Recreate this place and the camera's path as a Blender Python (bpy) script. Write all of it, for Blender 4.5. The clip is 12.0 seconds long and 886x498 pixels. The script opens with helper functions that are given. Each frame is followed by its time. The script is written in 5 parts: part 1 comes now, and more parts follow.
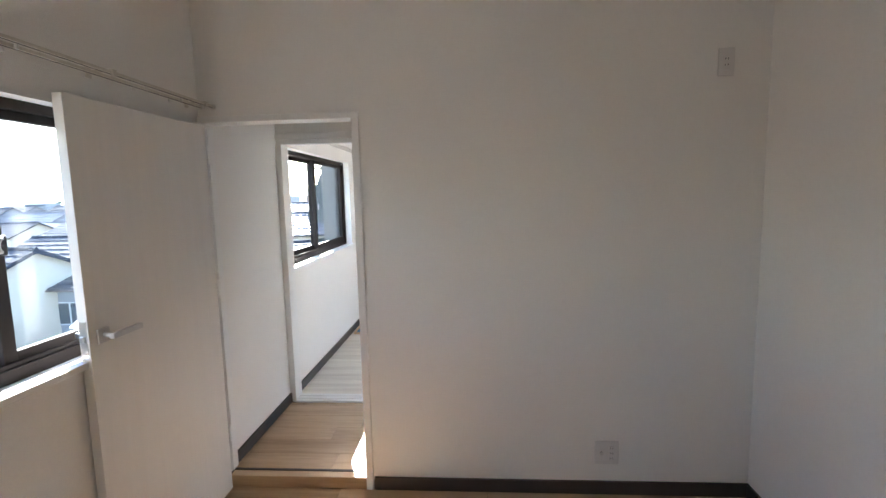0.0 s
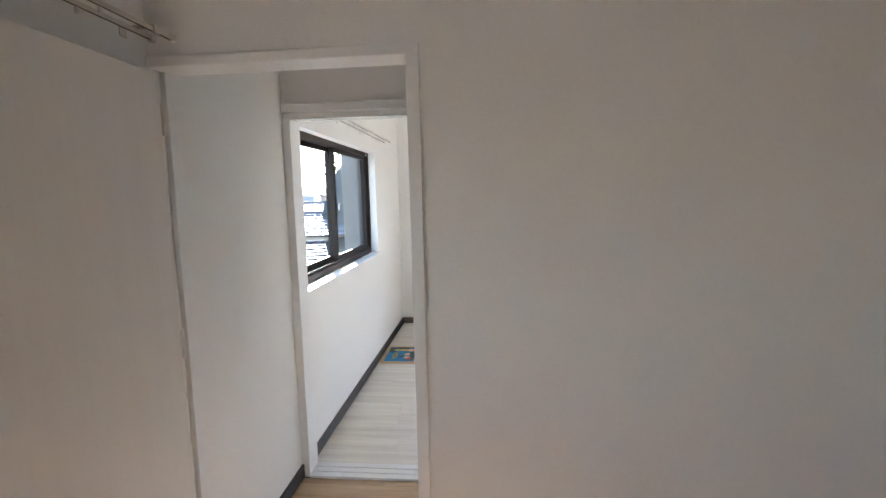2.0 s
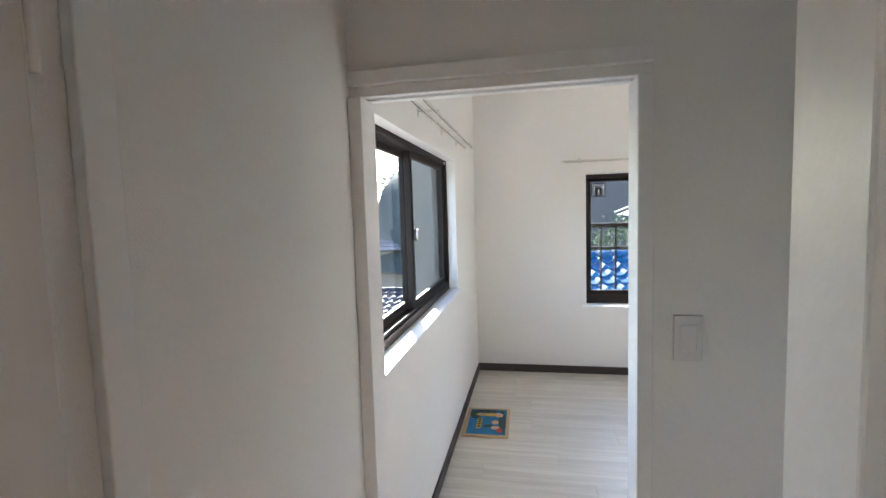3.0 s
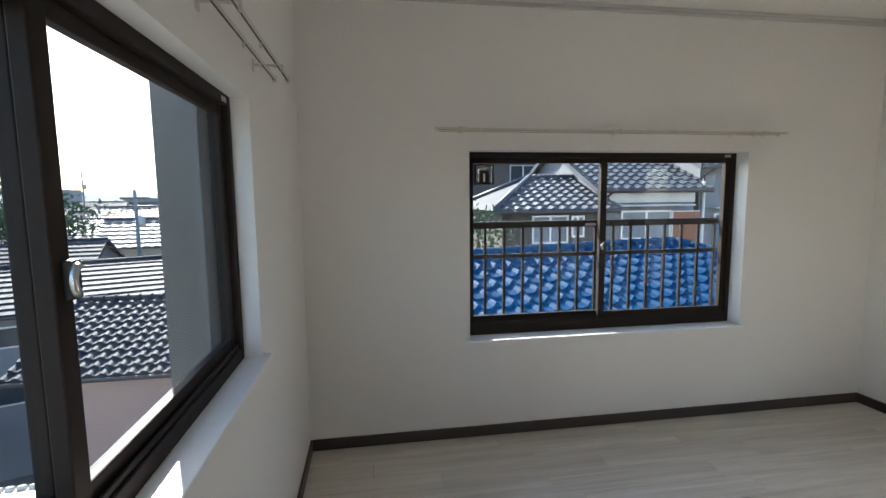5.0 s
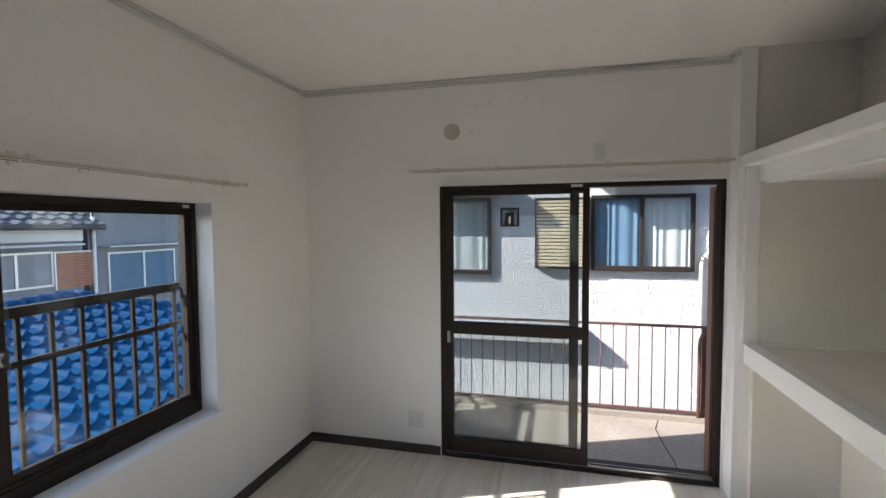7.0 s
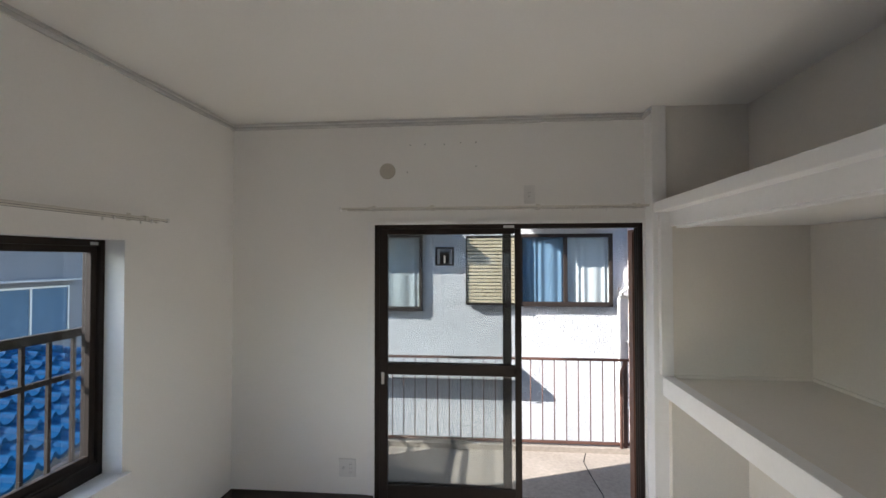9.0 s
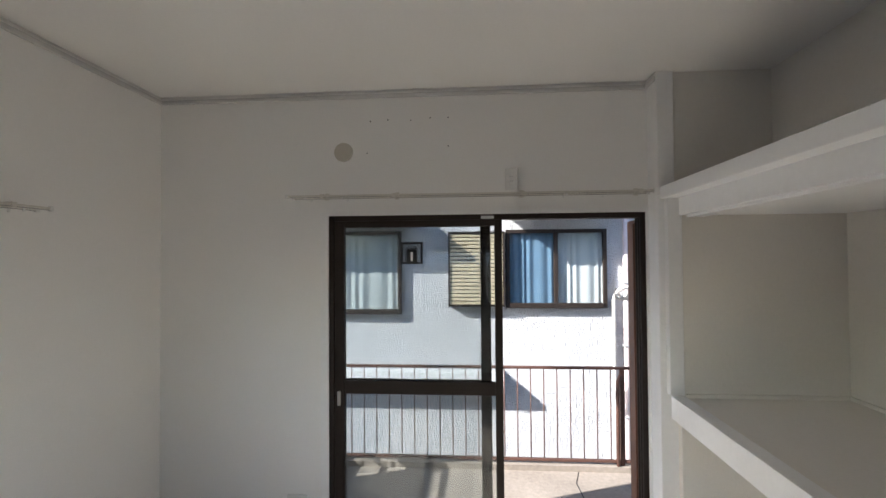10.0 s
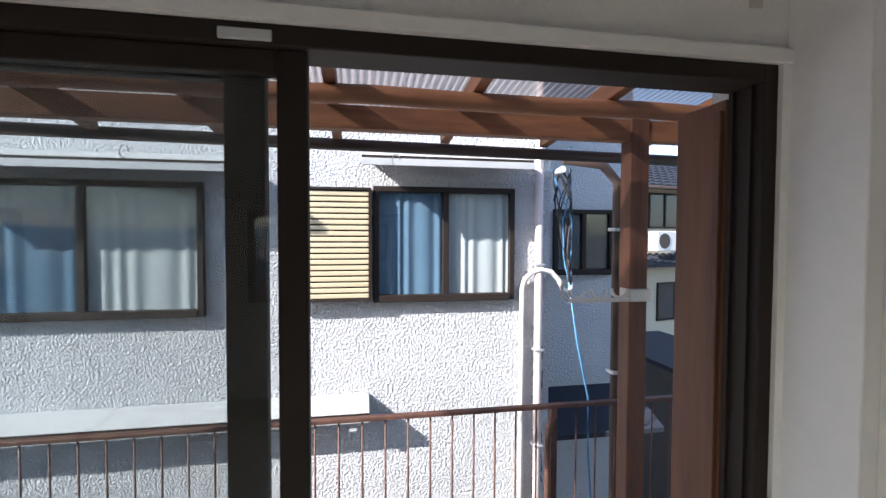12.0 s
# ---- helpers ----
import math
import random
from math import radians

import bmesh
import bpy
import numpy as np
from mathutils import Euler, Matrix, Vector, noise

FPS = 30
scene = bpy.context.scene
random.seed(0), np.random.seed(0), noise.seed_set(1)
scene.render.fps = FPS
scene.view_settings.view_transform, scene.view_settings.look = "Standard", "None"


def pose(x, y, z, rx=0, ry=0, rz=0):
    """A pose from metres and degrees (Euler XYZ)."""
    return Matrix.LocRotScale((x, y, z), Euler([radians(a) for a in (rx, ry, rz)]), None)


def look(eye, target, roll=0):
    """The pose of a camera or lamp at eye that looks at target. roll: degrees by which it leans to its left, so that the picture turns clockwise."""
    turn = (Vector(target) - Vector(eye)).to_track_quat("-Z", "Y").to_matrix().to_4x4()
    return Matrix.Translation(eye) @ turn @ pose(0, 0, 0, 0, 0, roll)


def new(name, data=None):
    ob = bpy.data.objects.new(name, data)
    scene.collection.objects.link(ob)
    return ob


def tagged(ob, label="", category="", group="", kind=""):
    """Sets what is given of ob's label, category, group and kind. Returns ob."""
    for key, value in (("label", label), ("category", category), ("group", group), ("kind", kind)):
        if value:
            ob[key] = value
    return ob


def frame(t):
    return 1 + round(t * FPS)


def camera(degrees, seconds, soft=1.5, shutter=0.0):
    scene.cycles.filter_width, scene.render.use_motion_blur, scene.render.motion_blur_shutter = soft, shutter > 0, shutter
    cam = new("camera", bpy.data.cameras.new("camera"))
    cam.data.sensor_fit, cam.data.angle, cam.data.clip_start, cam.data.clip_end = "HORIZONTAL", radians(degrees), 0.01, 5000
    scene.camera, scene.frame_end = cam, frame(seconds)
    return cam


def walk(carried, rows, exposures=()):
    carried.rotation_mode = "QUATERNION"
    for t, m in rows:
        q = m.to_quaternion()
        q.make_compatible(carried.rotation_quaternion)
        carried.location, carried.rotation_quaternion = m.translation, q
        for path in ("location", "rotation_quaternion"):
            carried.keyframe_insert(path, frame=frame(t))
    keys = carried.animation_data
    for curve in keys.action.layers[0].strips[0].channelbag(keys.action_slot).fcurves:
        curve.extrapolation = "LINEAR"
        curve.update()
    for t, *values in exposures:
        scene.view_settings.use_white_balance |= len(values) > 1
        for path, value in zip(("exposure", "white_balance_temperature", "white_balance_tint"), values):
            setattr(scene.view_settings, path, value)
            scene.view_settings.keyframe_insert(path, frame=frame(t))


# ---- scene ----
cam = camera(87.0, 12.0)

EXPOSURES = [(0.0, 4.45, 6050, 12), (1.5, 4.4, 6050, 12), (2.7, 4.25, 6100, 12), (4.3, 2.75, 6250, 10), (5.0, 2.75, 6300, 10), (5.5, 2.95, 6450, 14), (6.0, 2.7, 6300, 12), (7.0, 2.6, 6250, 12), (10.5, 2.6, 6200, 12), (12.0, 2.3, 6150, 13)]
PATH = [
    (0, (1.31, -2.211, 1.428), (1.175, -0.229, 1.198), -1.3),
    (0.5, (1.327, -2.219, 1.423), (1.278, -0.232, 1.2), -1.4),
    (1, (1.318, -2.104, 1.397), (1.288, -0.121, 1.145), -1.0),
    (1.5, (1.145, -1.736, 1.428), (1.066, 0.247, 1.177), -0.8),
    (2, (0.956, -1.299, 1.417), (0.765, 0.679, 1.187), -1.3),
    (2.5, (0.725, -0.857, 1.433), (0.344, 1.098, 1.246), -1.2),
    (2.7, (0.628, -0.669, 1.457), (0.229, 1.284, 1.296), -1.6),
    (4.3, (0.284, 0.558, 1.465), (0.196, 2.546, 1.264), -2.3),
    (4.5, (0.333, 0.688, 1.462), (0.294, 2.678, 1.262), -1.8),
    (5, (0.373, 1.07, 1.461), (0.68, 3.034, 1.243), -0.6),
    (5.5, (0.463, 1.399, 1.538), (1.304, 3.206, 1.368), -0.4),
    (6, (0.621, 1.67, 1.591), (2.065, 3.048, 1.471), -0.7),
    (6.5, (0.687, 1.859, 1.596), (2.528, 2.633, 1.503), 0.1),
    (7, (0.654, 1.947, 1.607), (2.591, 2.434, 1.504), -0.4),
    (7.2, (0.657, 1.952, 1.617), (2.611, 2.365, 1.508), -0.7),
    (8.8, (0.64, 1.988, 1.652), (2.63, 2.19, 1.646), -0.1),
    (9, (0.651, 1.994, 1.635), (2.642, 2.179, 1.679), -0.1),
    (9.5, (0.769, 1.988, 1.621), (2.762, 2.154, 1.671), -0.1),
    (10, (1.151, 1.898, 1.624), (3.145, 2.049, 1.664), -0.4),
    (10.5, (1.618, 1.889, 1.62), (3.614, 2.021, 1.617), 0.0),
    (11, (2.141, 1.774, 1.58), (4.14, 1.766, 1.564), -0.9),
    (11.5, (2.596, 1.775, 1.578), (4.591, 1.64, 1.54), 0.2),
    (12, (3.057, 1.7, 1.581), (5.022, 1.335, 1.515), 0.2),
]
walk(cam, [(t, look(eye, target, roll)) for t, eye, target, roll in PATH], EXPOSURES)

# ---- world, sun, exposure ----
SUN_TO = Vector((-0.413, 1.0, 0.644)).normalized()
world = bpy.data.worlds.new("sky")
scene.world = world
world.use_nodes = True
wn = world.node_tree
sky = wn.nodes.new("ShaderNodeTexSky")
sky.sky_type = "NISHITA"
sky.sun_disc = False
sky.sun_elevation = math.asin(SUN_TO.z)
sky.sun_rotation = math.atan2(SUN_TO.x, SUN_TO.y)
sky.air_density, sky.dust_density, sky.ozone_density = 1.0, 1.0, 1.5
wn.links.new(sky.outputs[0], wn.nodes["Background"].inputs[0])
wn.nodes["Background"].inputs[1].default_value = 0.075
sun = new("sun", bpy.data.lights.new("sun", "SUN"))
sun.data.energy, sun.data.angle, sun.data.color = 2.7, radians(0.5), (1.0, 0.94, 0.86)
sun.matrix_world = look(SUN_TO * 60, (0, 0, 0))


# ---- materials ----
def mat(name, color, rough=0.6, metal=0.0, var=0.08, scale=3.0, fine=60.0, bump=0.0, bump_scale=120.0, rand=0.0, spec=0.5):
    """A plain surface with colour variation at two scales, fine relief and a random shade for each object."""
    m = bpy.data.materials.new(name)
    m.use_nodes = True
    nt = m.node_tree
    b = nt.nodes["Principled BSDF"]
    b.inputs["Roughness"].default_value, b.inputs["Metallic"].default_value = rough, metal
    b.inputs["Specular IOR Level"].default_value = spec
    tc = nt.nodes.new("ShaderNodeTexCoord")
    n1 = nt.nodes.new("ShaderNodeTexNoise")
    n1.inputs["Scale"].default_value, n1.inputs["Detail"].default_value = scale, 4
    n2 = nt.nodes.new("ShaderNodeTexNoise")
    n2.inputs["Scale"].default_value, n2.inputs["Detail"].default_value = fine, 3
    for n in (n1, n2):
        nt.links.new(tc.outputs["Object"], n.inputs["Vector"])
    add = nt.nodes.new("ShaderNodeMath")
    add.operation = "ADD"
    nt.links.new(n1.outputs[0], add.inputs[0])
    nt.links.new(n2.outputs[0], add.inputs[1])
    src = add.outputs[0]
    lo, hi = 0.6, 1.4
    if rand:
        oi = nt.nodes.new("ShaderNodeObjectInfo")
        mu = nt.nodes.new("ShaderNodeMath")
        mu.operation = "MULTIPLY_ADD"
        mu.inputs[1].default_value = rand
        nt.links.new(oi.outputs["Random"], mu.inputs[0])
        nt.links.new(src, mu.inputs[2])
        src = mu.outputs[0]
        hi += rand
    mr = nt.nodes.new("ShaderNodeMapRange")
    mr.inputs[1].default_value, mr.inputs[2].default_value = lo, hi
    mr.inputs[3].default_value, mr.inputs[4].default_value = 1 - var, 1 + var
    nt.links.new(src, mr.inputs[0])
    mix = nt.nodes.new("ShaderNodeVectorMath")
    mix.operation = "SCALE"
    mix.inputs[0].default_value = color
    nt.links.new(mr.outputs[0], mix.inputs["Scale"])
    nt.links.new(mix.outputs[0], b.inputs["Base Color"])
    if bump:
        n3 = nt.nodes.new("ShaderNodeTexNoise")
        n3.inputs["Scale"].default_value, n3.inputs["Detail"].default_value = bump_scale, 3
        nt.links.new(tc.outputs["Object"], n3.inputs["Vector"])
        bp = nt.nodes.new("ShaderNodeBump")
        bp.inputs["Strength"].default_value, bp.inputs["Distance"].default_value = min(bump, 1.0), 0.01 if bump < 0.9 else 0.035
        nt.links.new(n3.outputs[0], bp.inputs["Height"])
        nt.links.new(bp.outputs[0], b.inputs["Normal"])
    return m


def wood(name, light, dark, along="X", rough=0.45, stretch=14.0, rand=0.5, freq=3.0, bump=0.15):
    """Grain drawn out along one axis, two shades, with a random shade and offset for each object."""
    m = bpy.data.materials.new(name)
    m.use_nodes = True
    nt = m.node_tree
    b = nt.nodes["Principled BSDF"]
    b.inputs["Roughness"].default_value = rough
    tc = nt.nodes.new("ShaderNodeTexCoord")
    oi = nt.nodes.new("ShaderNodeObjectInfo")
    off = nt.nodes.new("ShaderNodeVectorMath")
    off.operation = "SCALE"
    off.inputs[0].default_value = (13.0, 17.0, 5.0)
    nt.links.new(oi.outputs["Random"], off.inputs["Scale"])
    ad = nt.nodes.new("ShaderNodeVectorMath")
    ad.operation = "ADD"
    nt.links.new(tc.outputs["Object"], ad.inputs[0])
    nt.links.new(off.outputs[0], ad.inputs[1])
    mp = nt.nodes.new("ShaderNodeMapping")
    s = [freq * stretch] * 3
    s["XYZ".index(along)] = freq
    mp.inputs["Scale"].default_value = s
    nt.links.new(ad.outputs[0], mp.inputs[0])
    n1 = nt.nodes.new("ShaderNodeTexNoise")
    n1.inputs["Scale"].default_value, n1.inputs["Detail"].default_value, n1.inputs["Roughness"].default_value = 0.5, 5, 0.65
    nt.links.new(mp.outputs[0], n1.inputs["Vector"])
    n2 = nt.nodes.new("ShaderNodeTexNoise")
    n2.inputs["Scale"].default_value = 2.2
    nt.links.new(mp.outputs[0], n2.inputs["Vector"])
    m1 = nt.nodes.new("ShaderNodeMath")
    m1.operation = "MULTIPLY_ADD"
    m1.inputs[1].default_value = 0.35
    nt.links.new(n2.outputs[0], m1.inputs[0])
    nt.links.new(n1.outputs[0], m1.inputs[2])
    m2 = nt.nodes.new("ShaderNodeMath")
    m2.operation = "MULTIPLY_ADD"
    m2.inputs[1].default_value = rand * 0.4
    nt.links.new(oi.outputs["Random"], m2.inputs[0])
    nt.links.new(m1.outputs[0], m2.inputs[2])
    cr = nt.nodes.new("ShaderNodeValToRGB")
    cr.color_ramp.elements[0].position, cr.color_ramp.elements[0].color = 0.45, (*dark, 1)
    cr.color_ramp.elements[1].position, cr.color_ramp.elements[1].color = 0.95, (*light, 1)
    nt.links.new(m2.outputs[0], cr.inputs[0])
    nt.links.new(cr.outputs[0], b.inputs["Base Color"])
    bp = nt.nodes.new("ShaderNodeBump")
    bp.inputs["Strength"].default_value, bp.inputs["Distance"].default_value = bump, 0.003
    nt.links.new(n1.outputs[0], bp.inputs["Height"])
    nt.links.new(bp.outputs[0], b.inputs["Normal"])
    return m


def glass(name, tint=(0.93, 0.96, 0.96), cloudy=0.0):
    m = bpy.data.materials.new(name)
    m.use_nodes = True
    nt = m.node_tree
    out = nt.nodes["Material Output"]
    nt.nodes.remove(nt.nodes["Principled BSDF"])
    tr = nt.nodes.new("ShaderNodeBsdfTransparent")
    tr.inputs[0].default_value = (*tint, 1)
    gl = nt.nodes.new("ShaderNodeBsdfGlossy")
    gl.inputs["Roughness"].default_value = 0.01
    lw = nt.nodes.new("ShaderNodeLayerWeight")
    pw = nt.nodes.new("ShaderNodeMath")
    pw.operation = "POWER"
    pw.inputs[1].default_value = 5.0
    nt.links.new(lw.outputs["Facing"], pw.inputs[0])
    fr = nt.nodes.new("ShaderNodeMath")
    fr.operation = "MULTIPLY_ADD"
    fr.inputs[1].default_value, fr.inputs[2].default_value = 0.5, 0.03
    nt.links.new(pw.outputs[0], fr.inputs[0])
    mx = nt.nodes.new("ShaderNodeMixShader")
    nt.links.new(fr.outputs[0], mx.inputs[0])
    nt.links.new(tr.outputs[0], mx.inputs[1])
    nt.links.new(gl.outputs[0], mx.inputs[2])
    res = mx
    if cloudy:
        df = nt.nodes.new("ShaderNodeBsdfDiffuse")
        df.inputs[0].default_value = (0.75, 0.76, 0.76, 1)
        no = nt.nodes.new("ShaderNodeTexNoise")
        no.inputs["Scale"].default_value = 6
        mr = nt.nodes.new("ShaderNodeMapRange")
        mr.inputs[3].default_value, mr.inputs[4].default_value = cloudy * 0.7, cloudy * 1.3
        nt.links.new(no.outputs[0], mr.inputs[0])
        m2 = nt.nodes.new("ShaderNodeMixShader")
        nt.links.new(mr.outputs[0], m2.inputs[0])
        nt.links.new(mx.outputs[0], m2.inputs[1])
        nt.links.new(df.outputs[0], m2.inputs[2])
        res = m2
    nt.links.new(res.outputs[0], out.inputs[0])
    return m


WALLPAPER = mat("wallpaper", (0.87, 0.855, 0.827), 0.75, var=0.02, scale=1.2, fine=90, bump=0.25, bump_scale=260)
CEILING = mat("ceiling_paper", (0.88, 0.865, 0.83), 0.8, var=0.02, scale=1.0, fine=80, bump=0.3, bump_scale=200)
WHITE = mat("white_paint", (0.86, 0.855, 0.84), 0.4, var=0.03, scale=4, fine=40, bump=0.05, bump_scale=60)
BOARD = mat("beige_board", (0.78, 0.745, 0.68), 0.6, var=0.03, scale=2, fine=70, bump=0.1)
DOOR = wood("door_veneer", (0.80, 0.775, 0.735), (0.765, 0.74, 0.695), "Z", 0.5, 20, 0.0, 2.0, 0.05)
BRONZE = mat("bronze_aluminium", (0.026, 0.0195, 0.0165), 0.6, 0.0, var=0.15, scale=5, fine=80, spec=0.2)
BLACK = mat("black_plastic", (0.015, 0.015, 0.015), 0.5, var=0.2, scale=20)
RUBBER = mat("gasket_rubber", (0.02, 0.02, 0.02), 0.8)
STEEL = mat("brushed_steel", (0.62, 0.61, 0.60), 0.3, 1.0, var=0.05, scale=30, fine=300)
RAILPAINT = mat("cream_rail_paint", (0.66, 0.63, 0.57), 0.35, 0.1, var=0.05)
PLASTIC = mat("ivory_plastic", (0.74, 0.73, 0.71), 0.35, var=0.02)
GREIGE = mat("beige_cap_plastic", (0.52, 0.48, 0.41), 0.5, var=0.03)
DARKBASE = mat("dark_brown_vinyl", (0.055, 0.042, 0.036), 0.5, var=0.1, scale=8)
VINYL = wood("white_ash_vinyl", (0.84, 0.79, 0.70), (0.56, 0.50, 0.42), "X", 0.38, 22, 0.25, 1.6, 0.04)
OAK = wood("oak_floor", (0.57, 0.385, 0.225), (0.32, 0.19, 0.09), "X", 0.35, 12, 0.8, 2.4, 0.12)
GLASS = glass("window_glass")
DOORGLASS = glass("old_door_glass", (0.84, 0.86, 0.86), 0.018)
STUCCO = mat("white_stucco", (0.58, 0.59, 0.61), 0.9, var=0.07, scale=1.2, fine=30, bump=1.0, bump_scale=50)
CONCRETE = mat("worn_concrete", (0.27, 0.235, 0.20), 0.85, var=0.22, scale=2.2, fine=25, bump=0.35, bump_scale=60)
RUST = mat("rusty_brown_paint", (0.11, 0.055, 0.042), 0.6, 0.2, var=0.35, scale=14, fine=70, bump=0.2)
TIMBER = wood("stained_timber", (0.19, 0.075, 0.038), (0.07, 0.032, 0.02), "Z", 0.6, 10, 0.4, 3.0, 0.3)
TIMBER_X = wood("stained_timber_rafter", (0.28, 0.12, 0.055), (0.11, 0.05, 0.03), "X", 0.6, 10, 0.4, 3.0, 0.3)
TIMBER_Y = wood("stained_timber_beam", (0.30, 0.13, 0.06), (0.13, 0.055, 0.03), "Y", 0.6, 10, 0.4, 3.0, 0.3)
DARKPIPE = mat("dark_brown_pipe", (0.05, 0.035, 0.03), 0.45, var=0.15)
PALEPIPE = mat("pale_pink_pipe", (0.55, 0.47, 0.46), 0.5, var=0.1)
WIRE = mat("black_cable", (0.02, 0.02, 0.025), 0.5)
BLUEWIRE = mat("blue_cable", (0.10, 0.28, 0.50), 0.5)
SHUTTER = mat("cream_metal_louver", (0.62, 0.53, 0.36), 0.5, 0.1, var=0.06)
EAVEPAINT = mat("grey_white_eave_metal", (0.46, 0.47, 0.47), 0.5, 0.1, var=0.08, scale=5)
BLUETILE = mat("blue_glazed_tile", (0.001, 0.046, 0.130), 0.6, var=0.25, scale=6, fine=40, rand=0.5, spec=0.12)
SLATE = mat("silver_grey_tile", (0.055, 0.062, 0.078), 0.5, var=0.25, scale=2, fine=20, spec=0.35)
DARKTILE = mat("dark_grey_tile", (0.026, 0.030, 0.042), 0.7, var=0.25, scale=2, fine=20, spec=0.25)
PINK = mat("pale_pink_render", (0.46, 0.32, 0.275), 0.9, var=0.06, scale=1, fine=20)
PALEWALL = mat("pale_grey_render", (0.19, 0.20, 0.22), 0.9, var=0.08, scale=1, fine=15)
CREAMWALL = mat("cream_render", (0.55, 0.49, 0.38), 0.9, var=0.08, scale=1, fine=15)
DARKWALL = mat("dark_timber_cladding", (0.10, 0.085, 0.08), 0.8, var=0.2, scale=2)
BRICKRED = mat("red_brown_panel", (0.33, 0.15, 0.09), 0.8, var=0.2, scale=6)
DARKGLASS = mat("dark_room_glass", (0.03, 0.04, 0.05), 0.06, var=0.2, scale=2)
CURTAIN = mat("pale_lace_curtain", (0.42, 0.44, 0.45), 0.9, var=0.08, scale=4)
BLUECURTAIN = mat("blue_curtain", (0.09, 0.16, 0.24), 0.9, var=0.15, scale=4)
ALU = mat("pale_aluminium", (0.60, 0.61, 0.62), 0.4, 0.6, var=0.06)
TIN = mat("pale_tin_sheet", (0.58, 0.55, 0.50), 0.5, 0.3, var=0.12, scale=4)
SOIL = mat("town_ground", (0.16, 0.15, 0.13), 0.95, var=0.35, scale=0.15, fine=2.0)
LEAF = mat("dark_leaf", (0.05, 0.085, 0.03), 0.7, var=0.4, scale=2, fine=9)
AUTUMN = mat("russet_leaf", (0.28, 0.12, 0.05), 0.7, var=0.3, scale=2)
BARK = mat("bark", (0.10, 0.075, 0.055), 0.9, var=0.25, scale=8, bump=0.4)
HILLWOOD = mat("dark_slope_woods", (0.05, 0.055, 0.045), 1.0, var=0.5, scale=0.4, fine=3.0, bump=1.0, bump_scale=2.0)
# pale blue of distance haze is mixed into this woods colour
HAZE = mat("far_hill_woods_haze", (0.20, 0.25, 0.29), 1.0, var=0.2, scale=0.03, fine=0.3)
PAPER_BLUE = mat("printed_blue", (0.02, 0.20, 0.42), 0.75, var=0.15, scale=12)
PAPER_YEL = mat("printed_yellow", (0.75, 0.48, 0.07), 0.75, var=0.1, scale=20)
PAPER_PEACH = mat("printed_peach", (0.75, 0.50, 0.32), 0.75, var=0.1, scale=20)
PAPER_DARK = mat("printed_dark_green", (0.03, 0.07, 0.05), 0.75, var=0.4, scale=25)
PAPER_WHITE = mat("printed_cream", (0.80, 0.76, 0.62), 0.75, var=0.05)
PAPER_RED = mat("printed_red", (0.50, 0.06, 0.04), 0.75, var=0.05)
PINE = wood("pine_frame", (0.66, 0.47, 0.25), (0.50, 0.32, 0.15), "X", 0.5, 10, 0.3, 5.0, 0.1)
POLYCARB = None


def make_polycarb():
    m = bpy.data.materials.new("smoky_corrugated_plastic")
    m.use_nodes = True
    nt = m.node_tree
    b = nt.nodes["Principled BSDF"]
    out = nt.nodes["Material Output"]
    b.inputs["Base Color"].default_value = (0.30, 0.26, 0.25, 1)
    b.inputs["Roughness"].default_value = 0.3
    tl = nt.nodes.new("ShaderNodeBsdfTranslucent")
    tl.inputs[0].default_value = (0.21, 0.18, 0.175, 1)
    tr = nt.nodes.new("ShaderNodeBsdfTransparent")
    tr.inputs[0].default_value = (0.75, 0.74, 0.74, 1)
    tc = nt.nodes.new("ShaderNodeTexCoord")
    no = nt.nodes.new("ShaderNodeTexNoise")
    no.inputs["Scale"].default_value = 3
    nt.links.new(tc.outputs["Object"], no.inputs["Vector"])
    m1 = nt.nodes.new("ShaderNodeMixShader")
    m1.inputs[0].default_value = 0.6
    nt.links.new(b.outputs[0], m1.inputs[1])
    nt.links.new(tl.outputs[0], m1.inputs[2])
    m2 = nt.nodes.new("ShaderNodeMixShader")
    mr = nt.nodes.new("ShaderNodeMapRange")
    mr.inputs[3].default_value, mr.inputs[4].default_value = 0.15, 0.45
    nt.links.new(no.outputs[0], mr.inputs[0])
    nt.links.new(mr.outputs[0], m2.inputs[0])
    nt.links.new(m1.outputs[0], m2.inputs[1])
    nt.links.new(tr.outputs[0], m2.inputs[2])
    nt.links.new(m2.outputs[0], out.inputs[0])
    return m


POLYCARB = make_polycarb()

# ---- mesh helpers ----
CUBE_F = ((0, 3, 2, 1), (4, 5, 6, 7), (0, 1, 5, 4), (1, 2, 6, 5), (2, 3, 7, 6), (3, 0, 4, 7))


def add_box(bm, x0, x1, y0, y1, z0, z1):
    v = [bm.verts.new(c) for c in ((x0, y0, z0), (x1, y0, z0), (x1, y1, z0), (x0, y1, z0), (x0, y0, z1), (x1, y0, z1), (x1, y1, z1), (x0, y1, z1))]
    for f in CUBE_F:
        bm.faces.new([v[i] for i in f])


def boxes(*bs, bevel=0.0):
    bm = bmesh.new()
    for b in bs:
        add_box(bm, *b)
    if bevel:
        bmesh.ops.bevel(bm, geom=bm.edges[:], offset=bevel, segments=2, affect="EDGES", profile=0.5)
    return bm


